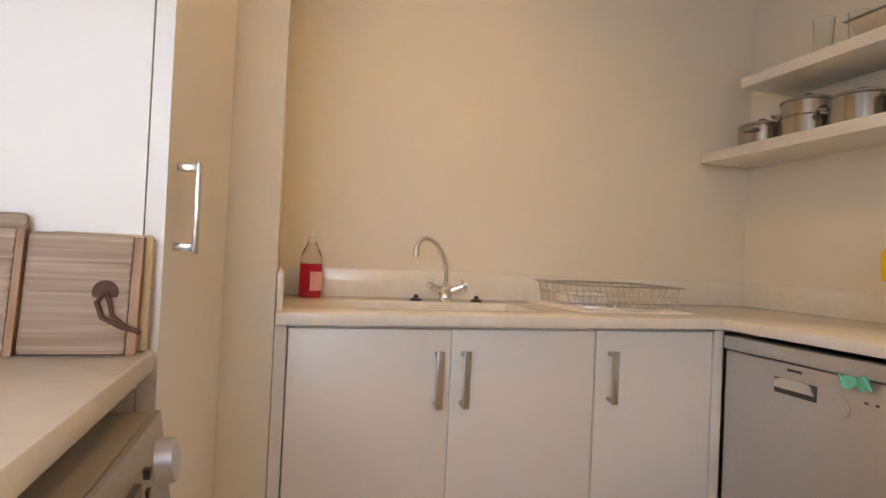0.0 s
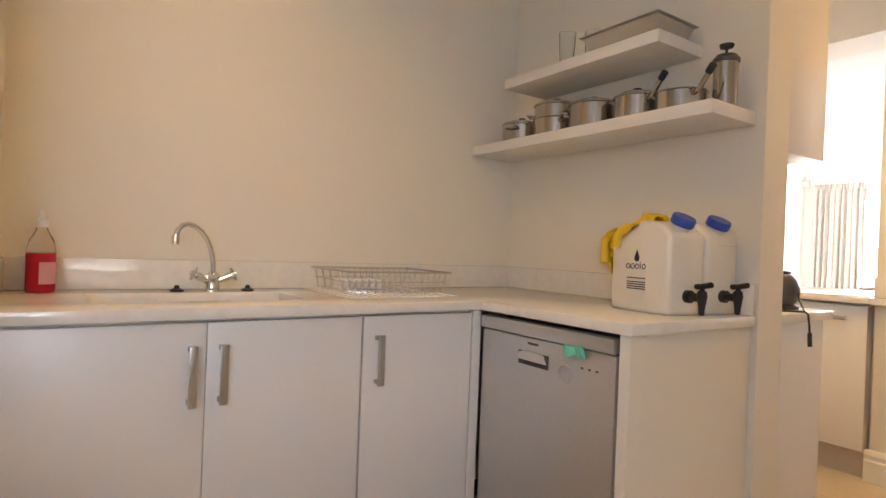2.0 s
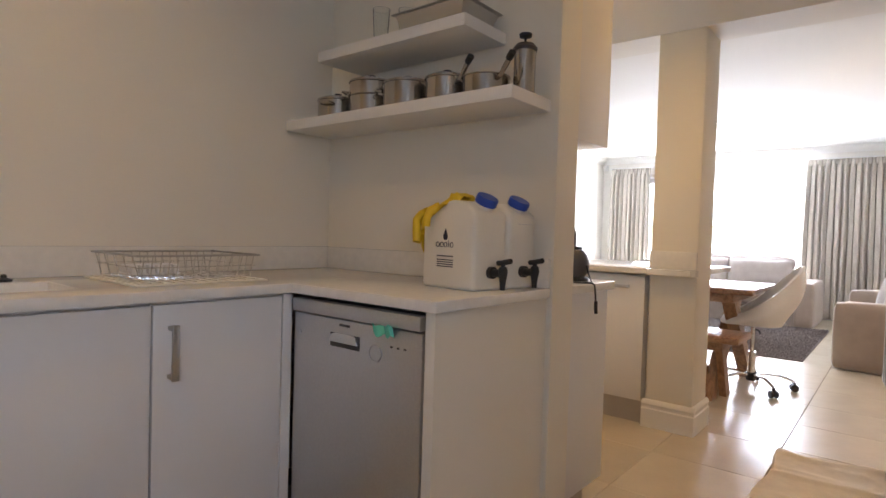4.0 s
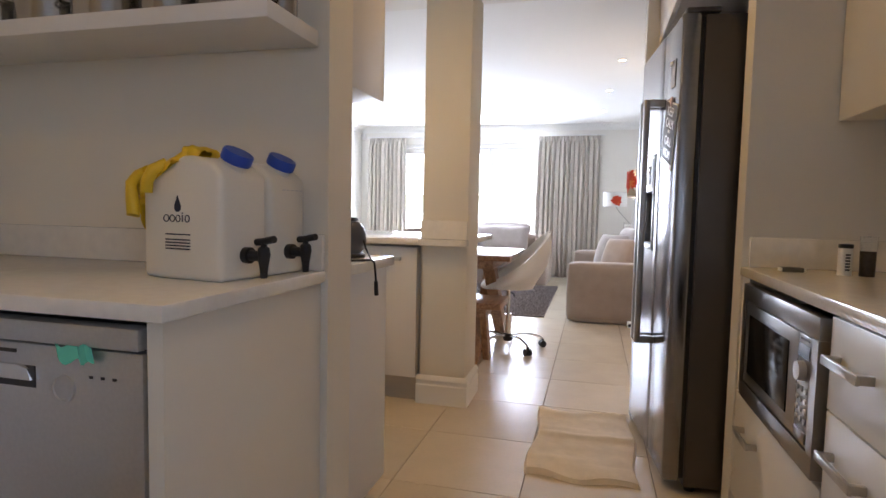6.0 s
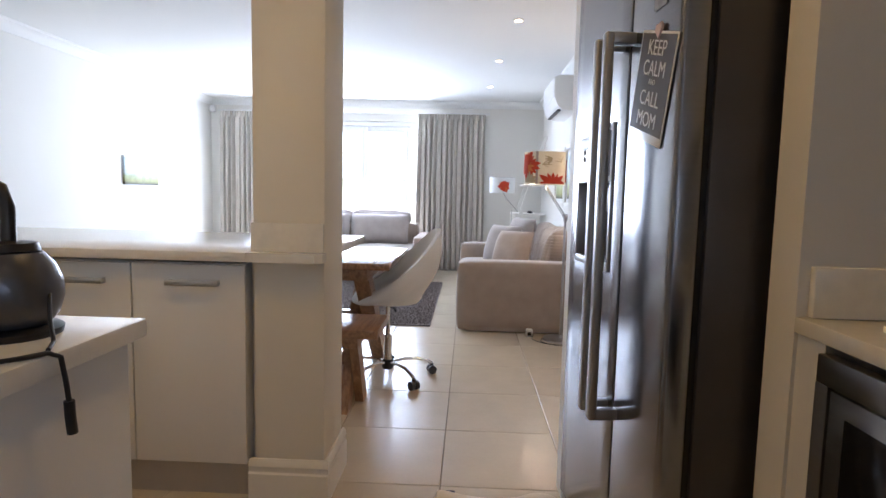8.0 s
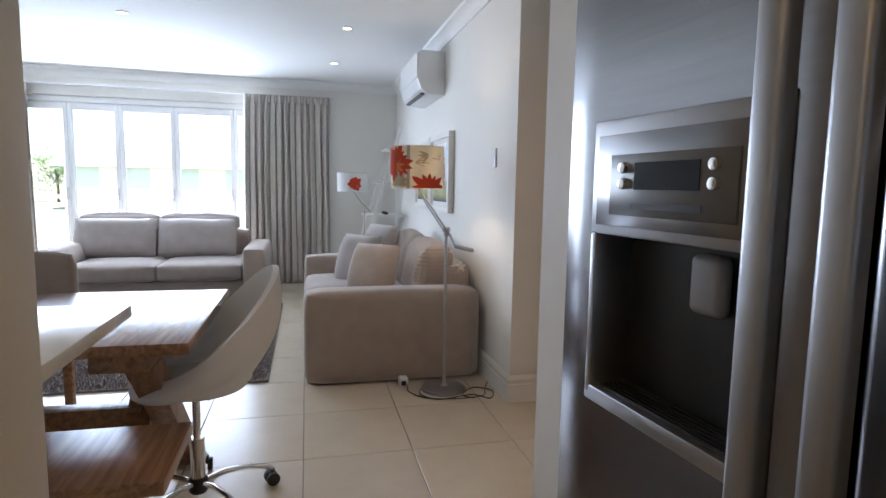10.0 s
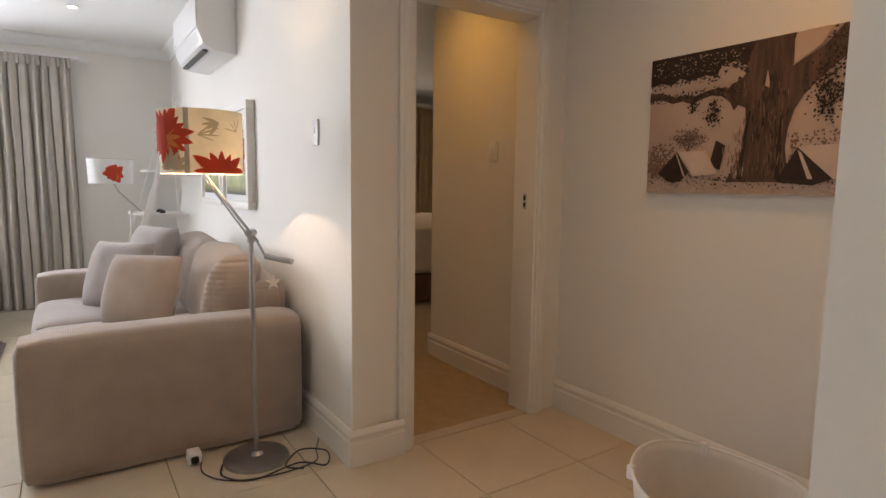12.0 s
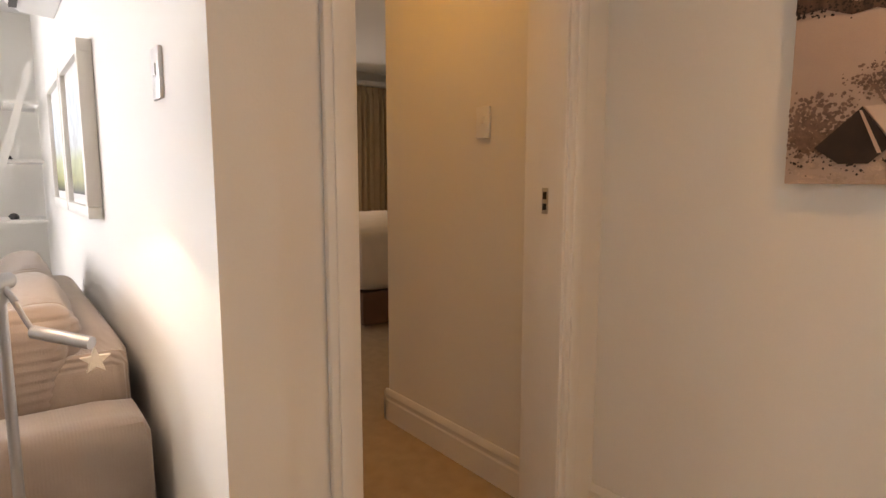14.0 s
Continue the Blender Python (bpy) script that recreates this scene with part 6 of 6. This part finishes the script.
U, G, TR = random.uniform, random.gauss, random.triangular
part("print_grass", flat(leafy(420, lambda: U(0.0, 1.95), lambda: U(0.0, 0.12), 0.008, 0.03, 0.45), 0.0008), M_APALE, art)
bushes = leafy(700, lambda: TR(0.0, 0.26, 0.04), lambda: TR(0.10, 0.38, 0.18), 0.004, 0.012)
bushes += leafy(520, lambda: G(0.35, 0.06), lambda: G(0.39, 0.03), 0.003, 0.008)
bushes += [[(0.33, 0.28), (0.345, 0.28), (0.36, 0.37), (0.35, 0.37)], [(0.345, 0.30), (0.352, 0.30), (0.41, 0.37), (0.40, 0.37)], [(0.335, 0.30), (0.342, 0.30), (0.30, 0.38), (0.29, 0.37)]]
bushes += leafy(700, lambda: U(1.05, 1.95), lambda: TR(0.16, 0.42, 0.24), 0.004, 0.013)
part("print_bushes", flat(bushes, 0.0015), M_ABUSH, art)
canopy = [(0.0, 0.80), (0.10, 0.815), (0.18, 0.79), (0.25, 0.83), (0.34, 0.80), (0.44, 0.83), (0.52, 0.81), (0.57, 0.87), (0.66, 0.89), (0.73, 0.86), (0.78, 0.80), (1.00, 0.80), (1.02, 0.90), (1.04, 1.0), (0.0, 1.0)]
part("print_canopy", flat([canopy], 0.0024), M_ADARK, art, "dark mass of leaves")
trunk = [(0.64, 0.08), (0.69, 0.17), (0.735, 0.32), (0.757, 0.47), (0.75, 0.57), (0.70, 0.595), (0.670, 0.560), (0.640, 0.620), (0.58, 0.665), (0.50, 0.680), (0.42, 0.660), (0.36, 0.635), (0.28, 0.665), (0.20, 0.655), (0.10, 0.695), (0.0, 0.690), (0.0, 0.755), (0.10, 0.745), (0.22, 0.700), (0.30, 0.712), (0.37, 0.690), (0.46, 0.715), (0.55, 0.730), (0.62, 0.715), (0.68, 0.765), (0.74, 0.83), (0.76, 0.92), (0.80, 1.0), (1.03, 1.0), (1.036, 0.80), (1.12, 0.845), (1.21, 0.90), (1.30, 1.0), (1.60, 1.0), (1.45, 0.90), (1.27, 0.77), (1.176, 0.685), (1.105, 0.61), (1.06, 0.53), (1.03, 0.42), (1.02, 0.30), (1.04, 0.18), (1.10, 0.08)]
part("print_tree", flat([trunk], 0.0030), M_ABARK, art, "dark streaked tree trunk")
leaves = leafy(900, lambda: U(0.0, 0.76), lambda: TR(0.76, 1.0, 0.84))
leaves += leafy(260, lambda: U(0.0, 0.72), lambda: G(0.70, 0.018), 0.003, 0.009)
leaves += leafy(70, lambda: G(0.37, 0.02), lambda: U(0.57, 0.67))
leaves += leafy(140, lambda: G(0.52, 0.03), lambda: TR(0.44, 0.66, 0.58))
leaves += leafy(420, lambda: G(1.25, 0.05), lambda: TR(0.42, 0.86, 0.62))
leaves += leafy(300, lambda: U(1.2, 1.95), lambda: TR(0.78, 1.0, 0.97))
leaves += leafy(420, lambda: U(0.02, 1.9), lambda: TR(0.03, 0.15, 0.10), 0.003, 0.008)
leaves += leafy(90, lambda: G(0.90, 0.07), lambda: U(0.12, 0.75), 0.003, 0.006, 7.0)
leaves += [[(0.52, 0.20), (0.60, 0.16), (0.63, 0.33), (0.56, 0.37)], [(0.72, 0.10), (0.75, 0.10), (0.79, 0.55), (0.775, 0.55)], [(0.97, 0.10), (1.0, 0.10), (0.99, 0.50), (0.98, 0.50)]]
part("print_leaves", flat(leaves, 0.0034), M_ADARK, art, "dark dappled leaves")
streaks = leafy(70, lambda: G(0.90, 0.08), lambda: U(0.12, 0.72), 0.002, 0.005, 9.0)
streaks += leafy(60, lambda: G(0.70, 0.025), lambda: U(0.12, 0.42), 0.002, 0.005, 9.0)
part("print_bark_streaks", flat(streaks, 0.0062), M_ABUSH, art, "paler streaks in the bark")
gaps = leafy(150, lambda: U(0.03, 0.72), lambda: U(0.84, 0.97), 0.002, 0.007)
gaps += leafy(60, lambda: U(0.05, 0.48), lambda: G(0.765, 0.014), 0.008, 0.022)
gaps += leafy(50, lambda: G(0.63, 0.035), lambda: G(0.80, 0.025), 0.010, 0.026)
gaps += leafy(40, lambda: G(0.69, 0.03), lambda: U(0.12, 0.40), 0.002, 0.004, 10.0)
gaps += [[(1.036, 0.80), (1.06, 0.94), (1.10, 1.0), (1.24, 1.0), (1.20, 0.905), (1.12, 0.85)], [(0.872, 0.70), (0.884, 0.80), (0.90, 0.72), (0.90, 0.68)]]
part("print_sky_gaps", flat(gaps, 0.0072), M_CANV, art, "pale sky between the printed branches")
for roof, front, slit in (([(0.27, 0.30), (0.49, 0.30), (0.585, 0.14), (0.40, 0.12)], [(0.11, 0.145), (0.265, 0.30), (0.37, 0.15), (0.30, 0.08), (0.20, 0.08)], [(0.255, 0.285), (0.265, 0.285), (0.34, 0.12), (0.325, 0.12)]),
                          ([(1.10, 0.30), (1.42, 0.31), (1.62, 0.12), (1.30, 0.10)], [(0.98, 0.08), (1.10, 0.295), (1.31, 0.10), (1.20, 0.06)], [(1.10, 0.28), (1.125, 0.26), (1.20, 0.10), (1.17, 0.10)])):
    part("print_tent", flat([roof], 0.0084), M_ATENT, art, "pale ridge tent")
    part("print_tent_opening", flat([front], 0.0088), M_ADARK, art, "dark tent opening")
    part("print_tent_flap", flat([slit], 0.0092), M_ATENT, art)

# wire-framed basket on the hall floor
bk = thing("laundry_basket", (4.75, -1.28, 0), "round cream fabric basket with a wire rim, open at the top", "basket")
BKX, BKY, BKR, BKH = 4.75, -1.28, 0.26, 0.262
bm = bmesh.new()
grid(bm, 40, 8, lambda u, v: Vector((BKX + (BKR - 0.03 + 0.03 * v) * math.cos(2 * math.pi * u), BKY + (BKR - 0.03 + 0.03 * v) * math.sin(2 * math.pi * u), 0.002 + (BKH - 0.002 + 0.02 * math.cos(2 * math.pi * u * 2)) * v)), True)
ob = part("wall", bm, mat("basket_canvas", (0.74, 0.71, 0.66), 0.85, vary=0.06, scale=12, bump=0.3, fine=300), bk)
mod = ob.modifiers.new("thickness", "SOLIDIFY")
mod.thickness = 0.004
part("bottom", L([(0.0001, 0.002), (BKR - 0.03, 0.002), (BKR - 0.03, 0.008), (0.0001, 0.008)], BKX, BKY, 0, 32), M_TOWEL, bk)
part("rim", T([(BKX + BKR * math.cos(radians(a)), BKY + BKR * math.sin(radians(a)), BKH + 0.02 * math.cos(2 * radians(a))) for a in range(0, 361, 8)], 0.006, 8), M_TRIM, bk)
for a in (40, 130, 220, 310):
    c, s = math.cos(radians(a)), math.sin(radians(a))
    part("clip", B(BKX + BKR * c - 0.012, BKX + BKR * c + 0.012, BKY + BKR * s - 0.012, BKY + BKR * s + 0.012, BKH - 0.035, BKH + 0.012, bev=0.004), M_WHITEP, bk)

# ---- bedroom through the door ----
bed = thing("bed", (9.4, -3.3, 0), "double bed with cream cover and a brown base", "bed")
part("base", SB(8.62, 10.62, -4.0, -2.42, 0.02, 0.30, r=0.03, n=4), mat("bed_base", (0.16, 0.09, 0.06), 0.85, bump=0.4), bed)
part("mattress", SB(8.60, 10.64, -4.02, -2.40, 0.285, 0.62, r=0.08, n=10, puff=0.02), M_TOWEL, bed)
bm = SB(8.57, 10.66, -4.05, -2.37, 0.30, 0.80, r=0.10, n=12, puff=0.03, wob=0.02)
part("duvet", bm, mat("duvet_cream", (0.70, 0.62, 0.52), 0.9, vary=0.06, scale=8, bump=0.4), bed)
M_CURTB = mat("curtain_gold", (0.45, 0.34, 0.20), 0.9, vary=0.08, scale=12, bump=0.3, fine=300)
curtain(11.05, -4.7, -3.72, 0.015, 2.30, 12, "tan pleated bedroom curtain", M_CURTB, seed=9)
rb = thing("curtain_rail", (11.1, -4.2, 2.32), "cream bedroom curtain pelmet rail", "curtain rail")
part("track", B(10.99, 11.19, -4.85, -2.0, 2.31, 2.36, bev=0.004), M_TRIM, rb)
bw = thing("window_2", (11.18, -3.1, 1.4), "bedroom window with white slatted shutters, lit from outside", "window")
bw["kind"] = "structure"
bm = B(11.15, 11.198, -3.75, -2.25, 0.85, 0.91)
box(bm, 11.15, 11.198, -3.75, -2.25, 2.2, 2.26)
box(bm, 11.15, 11.198, -3.75, -3.69, 0.9105, 2.1995)
box(bm, 11.15, 11.198, -2.31, -2.25, 0.9105, 2.1995)
part("window_frame", bm, M_ALU, bw)
for k in range(18):
    bm = prism(bmesh.new(), [(11.152, 0.93 + 0.07 * k), (11.158, 0.925 + 0.07 * k), (11.192, 0.975 + 0.07 * k), (11.186, 0.98 + 0.07 * k)], "y", -3.688, -2.312)
    part("slat", bm, M_ALU, bw)

# ---- scullery window, out of view, by which daylight falls on the tall unit ----
sw = thing("window_3", (-0.45, -0.83, 1.0), "kitchen window with a white frame", "window")
sw["kind"] = "structure"
bm = slab([-1.018, -0.96, -0.47, -0.43, 0.06, 0.118], [1.002, 1.06, 2.04, 2.098], [(1, 1), (3, 1)], -0.87, -0.82, "xz")
part("window_frame", bm, M_ALU, sw)
for a, c in ((-0.96, -0.47), (-0.43, 0.06)):
    p = part("pane", B(a, c, -0.847, -0.843, 1.06, 2.04), M_GLASS, sw)
    p.visible_shadow = False

# ---- outside ----
M_GRASS = mat("lawn", (0.30, 0.32, 0.18), 0.9, vary=0.3, scale=2, bump=0.6, fine=40)
struct("ground", B(10.45, 400, -200, 200, -0.5, -0.14), M_GRASS, "sunlit lawn outside", "ground")
struct("pavement_terrace", B(10.45, 14.5, -6, 9, -0.139, -0.03), M_TILE, "pale tiled terrace", "terrace")
rl = thing("balustrade", (14.3, 2.4, 0), "white terrace balustrade with upright bars", "railing")
part("top_rail", B(14.27, 14.33, -3, 8, 0.93, 0.98, bev=0.004), M_WHITEP, rl)
part("bottom_rail", B(14.28, 14.32, -3, 8, 0.05, 0.09, bev=0.004), M_WHITEP, rl)
for y in (-2.9, 0.8, 4.3, 7.9):
    part("post", B(14.27, 14.33, y - 0.03, y + 0.03, -0.03, 0.93), M_WHITEP, rl)
for k in range(45):
    part("bar", B(14.29, 14.31, -3 + 0.25 * k - 0.01, -3 + 0.25 * k + 0.01, 0.09, 0.93), M_WHITEP, rl)


# panes and roof slate are paled: outdoor glare is put into their colours
M_PALEPANE = mat("glare_pane", (0.50, 0.56, 0.55), 0.3, vary=0.1)


def house(x, y, w, d, h, label):
    t = thing("house", (x, y, -0.14), label, "house", "houses beyond the garden")
    part("wall", B(x, x + d, y, y + w, -0.14, h), M_WALL, t)
    part("roof", prism(bmesh.new(), [(x - 0.5, h + 0.005), (x + d + 0.5, h + 0.005), (x + d / 2, h + d * 0.28)], "y", y - 0.5, y + w + 0.5), mat("roof_slate", (0.22, 0.26, 0.26), 0.7, vary=0.2, scale=20), t)
    for k in range(int(w / 2.2)):
        wn_ = part("window", B(x - 0.05, x + 0.02, y + 0.8 + 2.2 * k, y + 2.0 + 2.2 * k, 0.8, 2.1), M_ALU, t)
        part("pane", B(x - 0.07, x - 0.051, y + 0.9 + 2.2 * k, y + 1.9 + 2.2 * k, 0.9, 2.0), M_PALEPANE, wn_)


house(33, 2.6, 9, 6, 1.9, "low cream house with a dark slate roof beyond the garden")
house(36, -9, 8, 6, 2.3, "cream house with a dark roof beyond the garden")
M_LEAF = mat("leaves", (0.16, 0.24, 0.10), 0.7, vary=0.4, scale=3, bump=0.1)


def tree(x, y, h, r, seed):
    random.seed(seed)
    t = thing("tree", (x, y, -0.14), "leafy green garden tree", "tree", "trees in the garden")
    bm = T([(x, y, -0.14), (x + 0.05, y + 0.03, h * 0.3), (x - 0.03, y, h * 0.6)], 0.09, 8)
    for k in range(5):
        a = k * 1.3
        tube(bm, [(x, y, h * (0.3 + 0.05 * k)), (x + 0.6 * r * math.cos(a), y + 0.6 * r * math.sin(a), h * (0.6 + 0.06 * k))], 0.035, 6)
    part("trunk", bm, mat("bark", (0.12, 0.08, 0.05), 0.9), t)
    bm = bmesh.new()
    for k in range(2200):
        c = Vector((random.gauss(0, 0.45), random.gauss(0, 0.45), random.gauss(0, 0.36)))
        c = Vector((x, y, h * 0.72)) + c * r + 0.4 * r * noise.noise_vector(c * 2 + Vector((seed, 0, 0)))
        u = Vector((random.uniform(-1, 1), random.uniform(-1, 1), random.uniform(-1, 1))).normalized() * 0.09
        v = u.orthogonal() * random.choice((-0.5, 0.5))
        bm.faces.new([bm.verts.new(p) for p in (c - u, c + v, c + u, c - v)])
    part("crown", bm, M_LEAF, t)


tree(46, 6.0, 1.9, 0.9, 1)
tree(38, 1.4, 2.0, 1.0, 2)
tree(44, 16, 3.0, 1.8, 3)

# ---- floor tiles, last ----
TX, TY, X0, Y0 = 0.527, 0.503, 2.803, -1.90


def tile_mesh():
    g = 0.0016
    x, y = TX / 2 - g, TY / 2 - g
    b = 0.0018
    bm = bmesh.new()
    lo = [bm.verts.new(p) for p in ((-x, -y, -0.006), (x, -y, -0.006), (x, y, -0.006), (-x, y, -0.006))]
    mid = [bm.verts.new(p) for p in ((-x, -y, -b), (x, -y, -b), (x, y, -b), (-x, y, -b))]
    hi = [bm.verts.new(p) for p in ((-x + b, -y + b, 0), (x - b, -y + b, 0), (x - b, y - b, 0), (-x + b, y - b, 0))]
    for a, c in ((lo, mid), (mid, hi)):
        for k in range(4):
            bm.faces.new((a[k], a[(k + 1) % 4], c[(k + 1) % 4], c[k]))
    bm.faces.new(hi)
    return finish(bm, M_TILE, "tile")


floor_ob = bpy.data.objects["floor"]
tm = tile_mesh()
for i in range(-6, 14):
    for j in range(0, 13):
        cx, cy = X0 + TX * (i + 0.5), Y0 + TY * (j + 0.5)
        if (cx > 6.02 and cy < -0.9) or (i < -1 and not -0.2 < cy < 2.2):
            continue
        ob = new("tile", tm)
        ob.location = (cx, cy, 0)
        ob.parent = floor_ob
